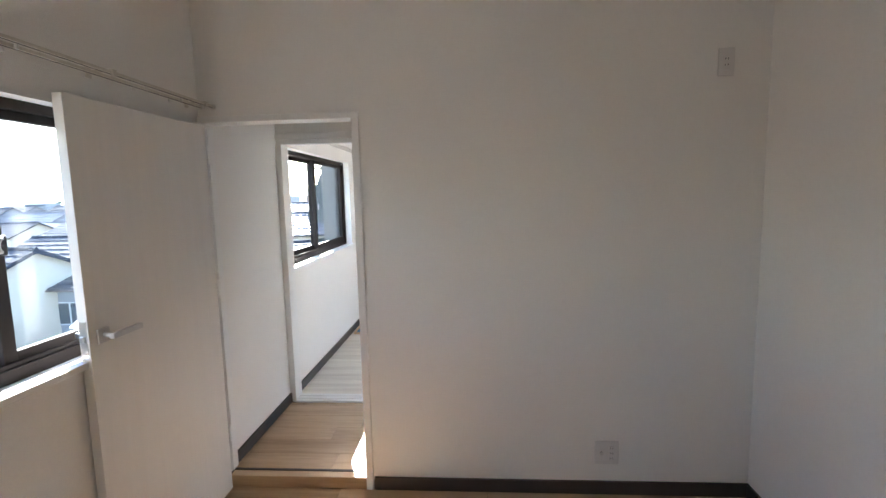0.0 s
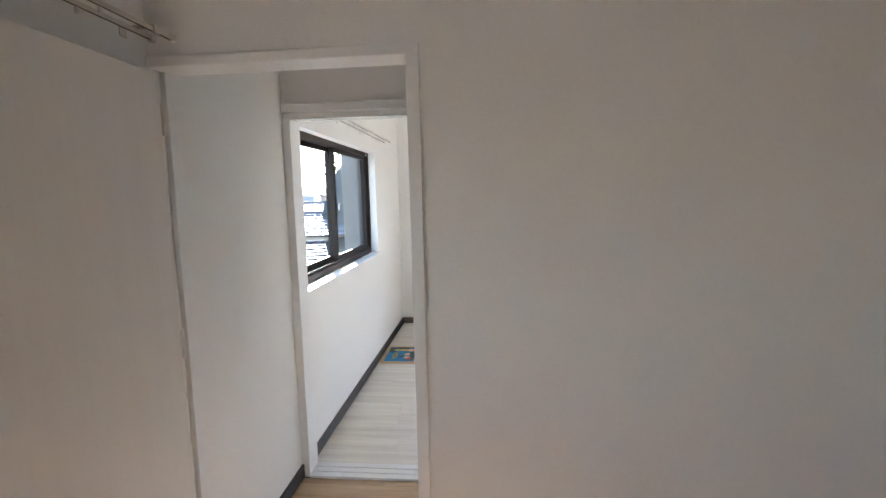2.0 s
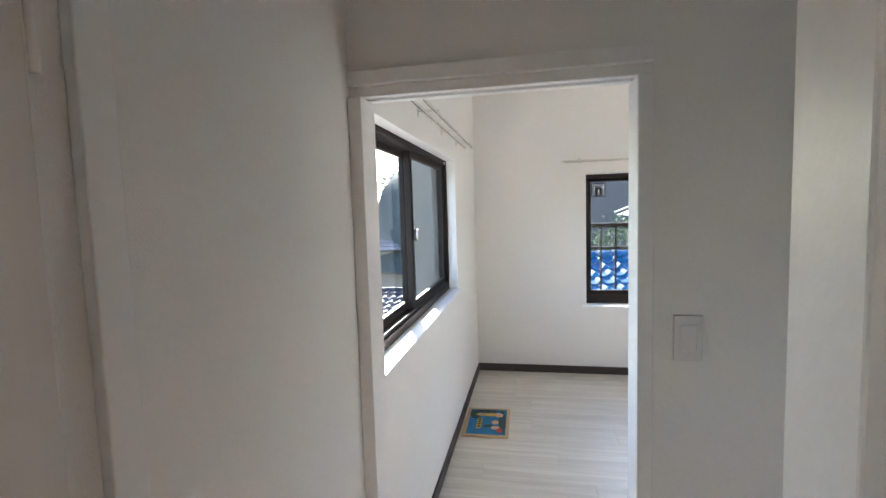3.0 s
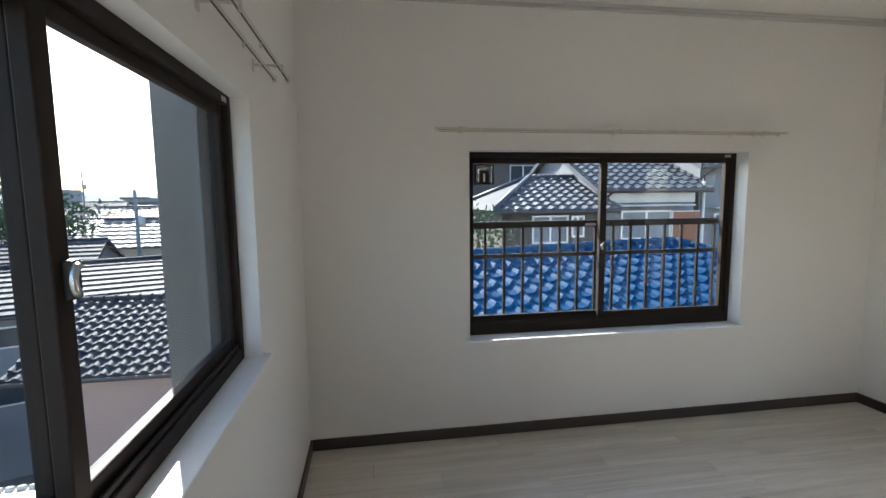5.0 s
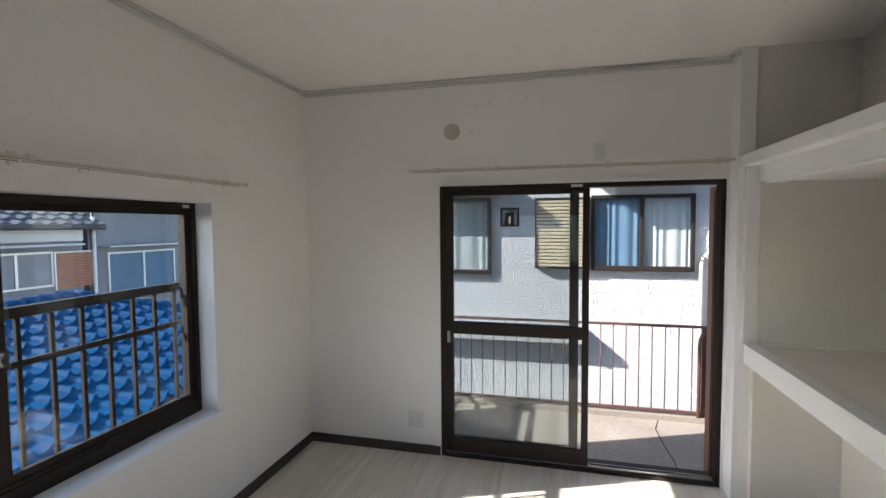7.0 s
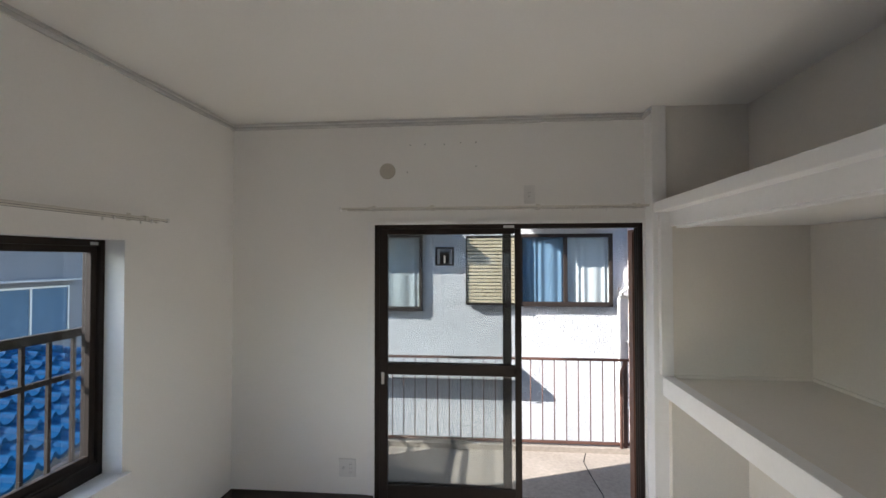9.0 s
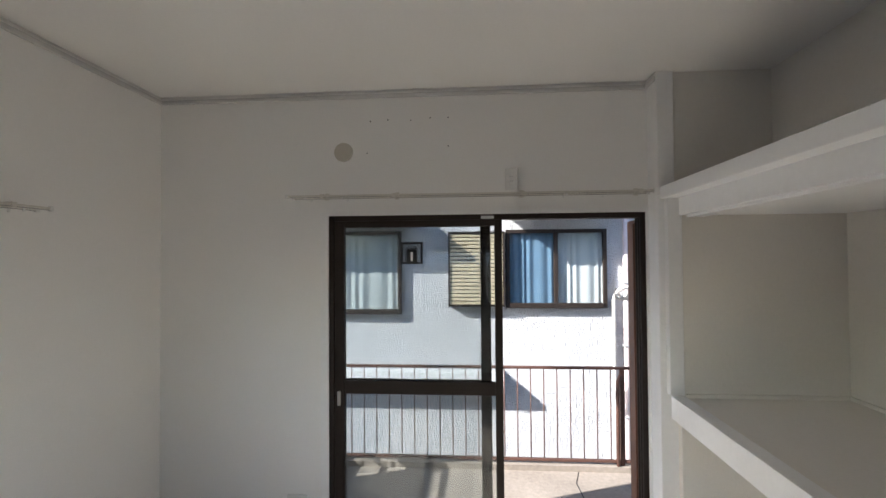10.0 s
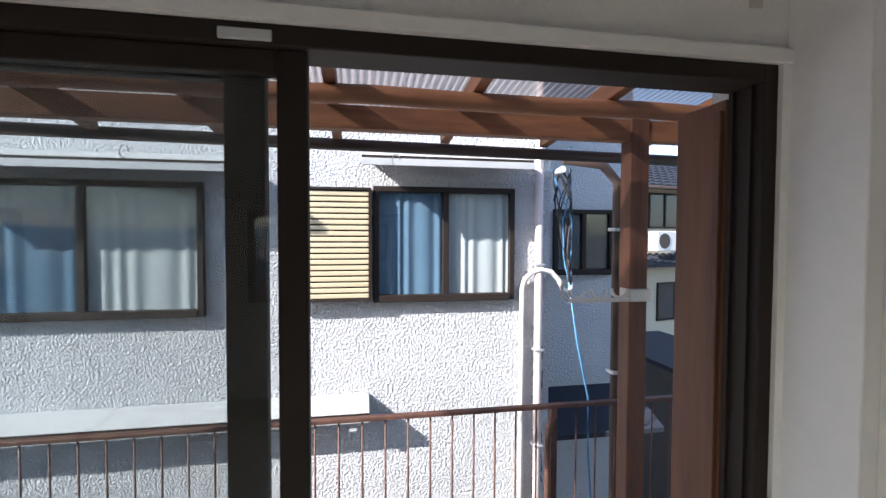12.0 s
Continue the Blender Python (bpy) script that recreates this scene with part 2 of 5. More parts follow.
def rod(bm, a, b, r, n=10, r2=None):
    """A round bar from a to b, closed at both ends."""
    a, b = Vector(a), Vector(b)
    q = (b - a).to_track_quat("Z", "Y").to_matrix()
    r2 = r if r2 is None else r2
    rings = []
    for c, rad in ((a, r), (b, r2)):
        rings.append([bm.verts.new(c + q @ Vector((rad * math.cos(2 * math.pi * i / n), rad * math.sin(2 * math.pi * i / n), 0))) for i in range(n)])
    for i in range(n):
        f = bm.faces.new((rings[0][i], rings[0][(i + 1) % n], rings[1][(i + 1) % n], rings[1][i]))
        f.smooth = True
    bm.faces.new(rings[0][::-1])
    bm.faces.new(rings[1])
    return bm


def tube(bm, pts, r, n=8):
    """A bent pipe through the given points."""
    pts = [Vector(p) for p in pts]
    rings = []
    for i, p in enumerate(pts):
        d = (pts[min(i + 1, len(pts) - 1)] - pts[max(i - 1, 0)]).normalized()
        q = d.to_track_quat("Z", "Y").to_matrix()
        rings.append([bm.verts.new(p + q @ Vector((r * math.cos(2 * math.pi * k / n), r * math.sin(2 * math.pi * k / n), 0))) for k in range(n)])
    for a, b in zip(rings, rings[1:]):
        best = min(range(n), key=lambda s: (b[s].co - a[0].co).length)
        for k in range(n):
            f = bm.faces.new((a[k], a[(k + 1) % n], b[(k + 1 + best) % n], b[(k + best) % n]))
            f.smooth = True
    bm.faces.new(rings[0][::-1])
    bm.faces.new(rings[-1])
    return bm


def mesh_of(name, bm, material):
    bmesh.ops.recalc_face_normals(bm, faces=bm.faces[:])
    me = bpy.data.meshes.new(name)
    bm.to_mesh(me)
    bm.free()
    me.materials.append(material)
    return me


def part(name, bm, material, parent=None, label=""):
    ob = new(name, mesh_of(name, bm, material))
    if parent:
        ob.parent = parent
    return tagged(ob, label)


def thing(name, label, category, group="", m=None):
    ob = new(name)
    ob.empty_display_size = 0.05
    if m is not None:
        ob.matrix_world = m
    return tagged(ob, label, category, group)


def setting(name, bm, material, label, category):
    return tagged(part(name, bm, material), label, category, "", "structure")


def share(name, me, parent, loc=(0, 0, 0), rot=None):
    ob = new(name, me)
    ob.parent = parent
    ob.location = loc
    if rot:
        ob.rotation_euler = rot
    return ob


def basis(origin, u, out):
    """Local x along the wall, y outward, z up."""
    u, out = Vector(u), Vector(out)
    m = Matrix((u, out, Vector((0, 0, 1)))).transposed().to_4x4()
    m.translation = Vector(origin)
    return m


# ---- plan ----
RX, R1Y = 2.616, -3.2            # first room: east wall, south wall
EX, NY, CZ = 3.735, 3.742, 2.575  # second room: east wall, north wall, ceiling
WA = (0.985, 2.68, 0.93, 1.788)  # west window of the second room
W1 = (-1.56, -0.33, 0.90, 1.745)  # west window of the first room
WB = (0.945, 2.765, 0.603, 1.735)  # north window
DC = (1.0, 2.742, 0.0, 1.867)    # balcony doors
T = 0.15

setting("wall_west", boxes(
    (-T, 0, R1Y - T, W1[0], -0.3, 2.75), (-T, 0, W1[0], W1[1], -0.3, W1[2]), (-T, 0, W1[0], W1[1], W1[3], 2.75),
    (-T, 0, W1[1], WA[0], -0.3, 2.75), (-T, 0, WA[0], WA[1], -0.3, WA[2]), (-T, 0, WA[0], WA[1], WA[3], 2.75),
    (-T, 0, WA[1], NY + T, -0.3, 2.75)), WALLPAPER, "off-white papered wall with two windows along the house", "wall")
setting("wall_north", boxes(
    (0, WB[0], NY, NY + T, -0.3, 2.75), (WB[1], EX, NY, NY + T, -0.3, 2.75),
    (WB[0], WB[1], NY, NY + T, -0.3, WB[2]), (WB[0], WB[1], NY, NY + T, WB[3], 2.75)),
    WALLPAPER, "off-white papered wall with a barred window", "wall")
setting("wall_east", boxes(
    (EX, EX + T, DC[1], NY + T, -0.3, 2.75), (EX, EX + T, 0.1, DC[0], -0.3, 2.75),
    (EX, EX + T, DC[0], DC[1], -0.3, -0.02), (EX, EX + 0.076, DC[0], DC[1], DC[3], 2.75), (EX + 0.076, EX + T, DC[0], DC[1], 2.1, 2.75)),
    WALLPAPER, "off-white papered wall round the balcony doors", "wall")
setting("wall_partition", boxes(
    (0.76, RX, 0, 0.08, -0.3, 2.75), (0, 0.76, 0, 0.08, 1.81, 2.75), (RX, EX, 0.0, 0.08, -0.3, 2.75)),
    WALLPAPER, "plain off-white papered wall beside an open doorway", "wall")
setting("wall_room_east", boxes((RX, RX + 0.12, R1Y, 0, -0.3, 2.75)), WALLPAPER, "plain off-white papered side wall", "wall")
setting("wall_south", boxes((0, RX + 0.12, R1Y - T, R1Y, -0.3, 2.75)), WALLPAPER, "plain off-white papered end wall", "wall")
setting("wall_corridor", boxes(
    (0.805, 1.75, 0.878, 0.95, -0.3, 2.75), (0, 0.805, 0.878, 0.95, 1.845, 2.75), (1.5, 1.58, 0.08, 0.878, -0.3, 2.75)),
    WALLPAPER, "off-white papered wall round the inner doorway", "wall")
setting("ceiling", boxes((-T, EX + T, R1Y - T, NY + T, CZ, CZ + 0.12)), CEILING, "off-white papered flat ceiling", "ceiling")
setting("ceiling_corridor", boxes((0.0, 1.5, 0.08, 0.878, 2.35, 2.38)), CEILING, "off-white papered corridor ceiling", "ceiling")
setting("roof_slab", boxes((-0.30, EX + 0.28, R1Y - 0.45, NY + 0.32, 2.76, 2.92)), EAVEPAINT, "pale boarded roof eaves of the house", "roof")
setting("house_base", boxes((-T, EX + T, R1Y - T, NY + T, -3.6, -0.3)), STUCCO, "rendered lower storey under the rooms", "wall")

# alcove closet in the south-east corner
setting("alcove_wall", boxes(
    (3.56, EX, 0.08, 0.90, 0.0, 1.83), (3.62, EX, 0.08, 0.90, 1.83, CZ),
    (1.75, 3.56, 0.08, 0.11, 0.94, 1.83), (1.75, 3.56, 0.08, 0.47, 0.0, 0.86), (1.75, 3.62, 0.08, 0.41, 1.975, CZ),
    (1.67, 1.75, 0.08, 0.95, 0.0, CZ)), BOARD, "beige boarded inner walls of the open closet alcove", "wall")
setting("alcove_post", boxes((3.60, 3.735, 0.90, 0.985, 0, CZ), (3.555, 3.60, 0.885, 0.955, 0.935, 1.918), bevel=0.003),
        WHITE, "white painted post at the closet corner", "post")
shelf = thing("closet_shelf", "white painted closet shelf with a deep front edge", "shelf", m=pose(2.65, 0.5, 0.86))
part("board", boxes((-0.90, 0.91, -0.39, 0.385, 0.0, 0.068)), BOARD, shelf, "beige board top")
part("front_rail", boxes((-0.90, 0.905, 0.385, 0.452, -0.035, 0.075), bevel=0.003), WHITE, shelf)
part("cove_strip", boxes((-0.90, 0.895, -0.389, -0.375, 0.068, 0.085), (0.895, 0.909, -0.389, 0.385, 0.068, 0.085)), BOARD, shelf)
upper = thing("upper_closet_shelf", "white upper closet shelf above the alcove opening", "shelf", m=pose(2.65, 0.5, 1.83))
part("board", boxes((-0.90, 0.909, -0.389, 0.40, 0.0, 0.145)), WHITE, upper)
part("front_rail", boxes((-0.90, 0.95, 0.402, 0.475, 0.088, 0.15), bevel=0.003), WHITE, upper)
part("lower_rail", boxes((-0.90, 0.89, 0.30, 0.37, -0.012, 0.0), bevel=0.002), WHITE, upper)

# ceiling trim
CROWN = mat("grey_white_moulding", (0.60, 0.59, 0.57), 0.5, var=0.03)
setting("trim_crown", boxes(
    (0, EX, NY - 0.016, NY, 2.528, 2.552), (EX - 0.016, EX, 0.985, NY - 0.016, 2.528, 2.552), (0, 0.016, 0.95, NY - 0.016, 2.528, 2.552),
    (3.60, EX - 0.016, 0.985, 1.001, 2.528, 2.552), bevel=0.004), CROWN, "slim white crown moulding under the ceiling", "moulding")

# skirting
BH = 0.068
FZ = -0.062  # bedroom floor level
setting("baseboard", boxes(
    (0, 0.012, 0.98, NY, 0.002, BH), (0.012, EX - 0.012, NY - 0.012, NY, 0.002, BH), (EX - 0.012, EX, DC[1] + 0.005, NY, 0.002, BH),
    (0.0, 0.012, 0.09, 0.878, 0.002, BH), (0.785, RX, -0.012, 0, FZ, FZ + BH), (RX - 0.012, RX, R1Y, -0.012, FZ, FZ + BH),
    (0, 0.012, R1Y, -0.06, FZ, FZ + BH), (0.80, 1.67, 0.95, 0.962, 0.002, BH), bevel=0.002), DARKBASE, "dark brown vinyl baseboard along the walls", "baseboard")

# doorway trims
door_trim = setting("trim_doorway", boxes(
    (0.742, 0.778, -0.014, 0.094, FZ, 1.794), (0.0, 0.778, -0.014, 0.094, 1.794, 1.824), (0.0, 0.018, 0.04, 0.09, 0, 1.794), bevel=0.003),
    WHITE, "white painted lining of the bedroom doorway", "door frame")
setting("trim_inner_doorway", boxes(
    (0.0, 0.04, 0.862, 0.978, 0, 1.785), (0.766, 0.806, 0.862, 0.978, 0, 1.785), (0.0, 0.806, 0.862, 0.978, 1.815, 1.856),
    (0.0, 0.806, 0.880, 0.905, 1.785, 1.815), (0.0, 0.806, 0.935, 0.966, 1.785, 1.815), bevel=0.003),
    WHITE, "white painted frame with sliding door grooves", "door frame")
setting("threshold", boxes((0.04, 0.766, 0.856, 0.978, -0.02, 0.012), (0.04, 0.766, 0.893, 0.897, 0.012, 0.016), (0.04, 0.766, 0.935, 0.939, 0.012, 0.016)),
        WHITE, "white painted threshold with two sliding rails", "threshold")
setting("threshold_bedroom", boxes((0.018, 0.742, 0.045, 0.06, -0.012, 0.003)), DARKBASE, "dark threshold strip across the doorway", "threshold")


# ---- windows and doors ----
def sash(name, parent, x0, x1, y, z0, z1, stile_l, stile_r, top, bottom, d=0.028, mid=None, glass_mat=None):
    bs = [(x0, x0 + stile_l, y, y + d, z0, z1), (x1 - stile_r, x1, y, y + d, z0, z1),
          (x0 + stile_l, x1 - stile_r, y + 0.002, y + d - 0.002, z1 - top, z1), (x0 + stile_l, x1 - stile_r, y + 0.002, y + d - 0.002, z0, z0 + bottom)]
    spans = [(z0 + bottom, z1 - top)]
    if mid:
        bs.append((x0 + stile_l, x1 - stile_r, y + 0.002, y + d - 0.002, *mid))
        spans = [(z0 + bottom, mid[0]), (mid[1], z1 - top)]
    s = part(name, boxes(*bs, bevel=0.003), BRONZE, parent, "dark bronze sliding sash")
    for a, b in spans:
        p = part("pane", boxes((x0 + stile_l - 0.006, x1 - stile_r + 0.006, y + d / 2 - 0.002, y + d / 2 + 0.002, a - 0.006, b + 0.006)),
                 glass_mat or GLASS, s, "clear glass pane")
        p.visible_shadow = False
    return s


def sliding_window(name, m, w, h, label, k, up=0.0):
    """Local x runs along the wall as seen from inside, y outward from the wall's inner face; k: how far the frame is set back."""
    win = tagged(thing(name, label, "window", m=m), kind="structure")
    part("frame", boxes((0, 0.03, k, k + 0.095, 0, h), (w - 0.03, w, k, k + 0.095, 0, h), (0.03, w - 0.03, k, k + 0.095, h - 0.035, h),
                        (0.03, w - 0.03, k, k + 0.095, 0, 0.045 + up), (0.03, w - 0.03, k + 0.008, k + 0.013, 0.045 + up, 0.06 + up), bevel=0.003), BRONZE, win, "dark bronze aluminium frame")
    mid = w / 2
    sash("sash", win, 0.03, mid + 0.028, k + 0.055, 0.046 + up, h - 0.035, 0.032, 0.042, 0.03, 0.042)
    inner = sash("sash", win, mid - 0.028, w - 0.03, k + 0.019, 0.046 + up, h - 0.035, 0.042, 0.032, 0.03, 0.042)
    part("latch", boxes((mid - 0.012, mid + 0.012, k + 0.003, k + 0.019, h * 0.45, h * 0.45 + 0.06), bevel=0.004), BLACK, inner, "dark latch base")
    zc = h * 0.45 + 0.03
    part("latch_lever", tube(bmesh.new(), [(mid - 0.006 - 0.02 * math.sin(a), k - 0.006, zc + 0.024 * math.cos(a)) for a in [0.3 + j * 0.32 for j in range(8)]], 0.006, 8), STEEL, inner, "bright metal crescent lever")
    part("lining", boxes((0, 0.004, -0.003, k, 0, h), (w - 0.004, w, -0.003, k, 0, h), (0.004, w - 0.004, -0.003, k, h - 0.004, h)), WHITE, win, "white lining boards")
    part("sill", boxes((-0.03, w + 0.03, -0.03, k + 0.001, -0.018, 0.005), bevel=0.003), WHITE, win, "white sill board")
    part("sticker", boxes((w - 0.09, w - 0.045, k - 0.001, k - 0.0002, h - 0.03, h - 0.015)), ALU, win, "small printed maker label")
    return win


window_1 = sliding_window("window_1", basis((0, WA[0], WA[2]), (0, 1, 0), (-1, 0, 0)), WA[1] - WA[0], WA[3] - WA[2], "dark bronze sliding window overlooking the town", 0.055)
window_2 = sliding_window("window_2", basis((0, W1[0], W1[2]), (0, 1, 0), (-1, 0, 0)), W1[1] - W1[0], W1[3] - W1[2], "dark bronze sliding window beside the open door", 0.055)
window_3 = sliding_window("window_3", basis((WB[0], NY, WB[2]), (1, 0, 0), (0, 1, 0)), WB[1] - WB[0], WB[3] - WB[2], "dark bronze sliding window with outer bars", 0.10, 0.022)


def grille_guard():
    g = thing("window_guard", "dark bronze aluminium bar guard outside the north window", "guard rail", m=pose(WB[0] - 0.03, NY + 0.235, 0))
    w = WB[1] - WB[0] + 0.06
    part("top_rail", boxes((0, w, -0.018, 0.018, 1.262, 1.305), bevel=0.004), BRONZE, g)
    part("middle_rail", boxes((0, w, -0.010, 0.010, 1.07, 1.095), bevel=0.002), BRONZE, g)
    part("bottom_rail", boxes((0, w, -0.014, 0.014, 0.60, 0.63), bevel=0.003), BRONZE, g)
    me = mesh_of("bar", boxes((-0.008, 0.008, -0.008, 0.008, 0.63, 1.262)), BRONZE)
    for i in range(15):
        share("bar", me, g, (0.06 + i * (w - 0.12) / 14, 0, 0))
    for x in (0.0, w):
        for z in (1.27, 0.60):
            part("bracket", boxes((x - 0.012, x + 0.012, -0.085, 0.02, z, z + 0.03)), BRONZE, g)
    part("tag", boxes((0.86, 0.935, -0.020, -0.018, 1.268, 1.285)), ALU, g, "small pale label")


grille_guard()

# shutter box on the outer wall beyond the west window
BOXGREY = mat("grey_shutter_metal", (0.11, 0.11, 0.11), 0.5, 0.2, var=0.08)
sb = thing("shutter_box", "grey sheet-metal shutter box fixed outside the window", "shutter box", m=pose(-0.15, 2.70, 0.84))
part("body", boxes((-0.15, 0, 0, 0.9, 0, 1.05), bevel=0.006), BOXGREY, sb)
part("cap", boxes((-0.17, 0, -0.015, 0.915, 1.05, 1.08)), BOXGREY, sb)


def balcony_doors():
    """Two sliding glass doors, both pushed to the north half."""
    m = basis((EX, DC[1], 0.0), (0, -1, 0), (1, 0, 0))
    w, h = DC[1] - DC[0], DC[3]
    d = tagged(thing("door_1", "dark bronze sliding glass balcony doors, one half open", "sliding door", m=m), kind="structure")
    part("frame", boxes((0, 0.03, 0.0, 0.076, 0.0, h), (w - 0.028, w, 0.0, 0.076, 0.0, h), (0.03, w - 0.028, 0.0, 0.076, h - 0.03, h),
                        (0.03, w - 0.028, 0.0, 0.15, -0.02, 0.022), bevel=0.003), BRONZE, d, "dark bronze aluminium frame")
    part("track", boxes((0.03, w - 0.028, 0.021, 0.027, 0.022, 0.036), (0.03, w - 0.028, 0.056, 0.062, 0.022, 0.036)), STEEL, d, "worn metal floor tracks")
    part("jamb_groove", boxes((w - 0.034, w - 0.028, 0.02, 0.03, 0.03, h - 0.03), (w - 0.034, w - 0.028, 0.06, 0.07, 0.03, h - 0.03)), BRONZE, d)
    a = sash("sash", d, 0.03, 0.975, 0.010, 0.034, h - 0.03, 0.055, 0.042, 0.035, 0.10, mid=(0.865, 0.94), glass_mat=DOORGLASS)
    sash("sash", d, 0.03, 0.912, 0.045, 0.034, h - 0.03, 0.05, 0.058, 0.035, 0.10, mid=(0.865, 0.94), glass_mat=DOORGLASS)
    part("pull", boxes((0.045, 0.065, 0.003, 0.011, 0.80, 0.88), bevel=0.003), STEEL, a, "small recessed metal pull")
    part("roller_guide", boxes((0.86, 0.93, -0.003, 0.0, h - 0.026, h - 0.010), bevel=0.002), ALU, d, "small printed maker label")
    part("lining", boxes((-0.045, 0, -0.008, 0.0, 0.0, h + 0.02), (w, w + 0.015, -0.008, 0.0, 0.0, h + 0.02), (-0.045, w + 0.015, -0.012, 0.0, h, h + 0.022)), WHITE, d, "white painted door lining")
    s = thing("suction_fan", "black square plastic vent fan stuck to glass", "fan", m=m @ pose(0.47, 0.05, 1.655))
    fan_parts(s)
    return d


def fan_parts(s):
    n = 0.062
    part("case", boxes((-n, -n + 0.012, -0.03, -0.008, -n, n), (n - 0.012, n, -0.03, -0.008, -n, n), (-n + 0.012, n - 0.012, -0.03, -0.008, n - 0.012, n),
                       (-n + 0.012, n - 0.012, -0.03, -0.008, -n, -n + 0.012), (-0.03, 0.03, -0.03, -0.010, -n + 0.012, 0.02), bevel=0.003), BLACK, s)
    part("backing", boxes((-0.03, 0.03, -0.0098, -0.008, -n + 0.012, 0.03)), BLACK, s)
    bm = bmesh.new()
    for i in range(-5, 6):
        a = i * 0.019
        for sg in (1, -1):
            p, q = Vector((max(-0.05, a - 0.05), -0.018, sg * max(-0.05, -0.05 - a))), Vector((min(0.05, a + 0.05), -0.018, sg * min(0.05, 0.05 - a)))
            if (q - p).length > 0.02:
                rod(bm, p, q, 0.0022, 5)
    part("mesh_grid", bm, BLACK, s)
    part("window_slot", boxes((-0.006, 0.006, -0.033, -0.030, -0.045, 0.004), bevel=0.002), PLASTIC, s, "white slot")


balcony_doors()
sf = thing("suction_fan", "black square plastic vent fan stuck to glass", "fan", m=basis((WB[0] + 0.125, NY + 0.16, WB[3] - 0.135), (1, 0, 0), (0, 1, 0)))
fan_parts(sf)

# bedroom door, folded back along the west wall
door = thing("bedroom_door", "pale wood-grain flush door standing wide open", "door", m=pose(0.047, -0.035, 0, 0, 0, -0.5))
leaf = part("leaf", boxes((-0.034, 0, -0.765, 0, FZ + 0.012, 1.772), bevel=0.002), DOOR, door)
part("strike_plate", boxes((-0.028, -0.006, -0.7665, -0.7645, 0.92, 1.04)), STEEL, leaf, "steel latch plate")
part("latch_bolt", boxes((-0.024, -0.010, -0.777, -0.766, 0.972, 0.992), bevel=0.002), STEEL, leaf, "steel latch bolt")
for sg in (1, -1):
    x = 0.0 if sg > 0 else -0.034
    part("rosette", boxes((min(x, x + sg * 0.008), max(x, x + sg * 0.008), -0.735, -0.685, 0.955, 1.005), bevel=0.002), STEEL, leaf, "square steel rosette")
    bm = bmesh.new()
    rod(bm, (x, -0.71, 0.98), (x + sg * 0.045, -0.71, 0.98), 0.009, 10)
    x1 = x + sg * 0.045
    add_box(bm, min(x1 - 0.008, x1 + 0.008), max(x1 - 0.008, x1 + 0.008), -0.722, -0.585, 0.971, 0.989)
    part("lever", bm, STEEL, leaf, "flat brushed steel lever")
for z in (0.2, 0.95, 1.6):
    part("hinge", rod(bmesh.new(), (0.004, 0.004, z), (0.004, 0.004, z + 0.09), 0.005), WHITE, door)


# ---- curtain rails ----
def curtain_rail(m, w, label, brackets, double=True):
    """Local x along the wall, y into the room, z up."""
    r = thing("curtain_rail", label, "curtain rail", m=m)
    for y, z, a, b in ((0.045, 0.0, 0.0, w), (0.088, 0.004, -0.02, w + 0.02))[:2 if double else 1]:
        rail = part("rail", boxes((a, b, y - 0.005, y + 0.005, z - 0.0055, z + 0.0055), bevel=0.0015), RAILPAINT, r)
        part("slot", boxes((a + 0.01, b - 0.01, y - 0.002, y + 0.002, z - 0.0068, z - 0.0052)), DARKBASE, rail, "dark underside slot")
        for e in (a, b):
            part("end_cap", boxes((e - 0.008, e + 0.008, y - 0.008, y + 0.008, z - 0.011, z + 0.011), bevel=0.003), PLASTIC, rail)
        for k in range(6):
            x = a + 0.03 + (b - a - 0.06) * ((k * 0.37 + 0.11) % 1.0)
            part("runner", boxes((x - 0.004, x + 0.004, y - 0.003, y + 0.003, z - 0.022, z - 0.008)), PLASTIC, rail)
    for x in brackets:
        part("bracket", boxes((x - 0.012, x + 0.012, 0.0, 0.003, -0.01, 0.03), (x - 0.009, x + 0.009, 0.0, 0.098, 0.010, 0.014), (x - 0.008, x + 0.008, 0.090, 0.098, -0.008, 0.014)), RAILPAINT, r)
    return r


curtain_rail(basis((0.765, NY, 1.835), (1, 0, 0), (0, -1, 0)), 2.16, "cream painted double curtain rail above the north window", (0.13, 1.07, 2.02))
curtain_rail(basis((0, 2.90, 1.898), (0, -1, 0), (1, 0, 0)), 1.88, "cream painted double curtain rail above the west window", (0.13, 0.65, 1.2, 1.75))
curtain_rail(basis((EX, 1.0, 1.965), (0, 1, 0), (-1, 0, 0)), 1.93, "cream painted double curtain rail above the balcony doors", (0.05, 0.66, 1.35, 1.75))
curtain_rail(basis((0, -0.04, 1.862), (0, -1, 0), (1, 0, 0)), 1.95, "cream painted double curtain rail over the open door", (0.05, 0.6, 1.2, 1.8))


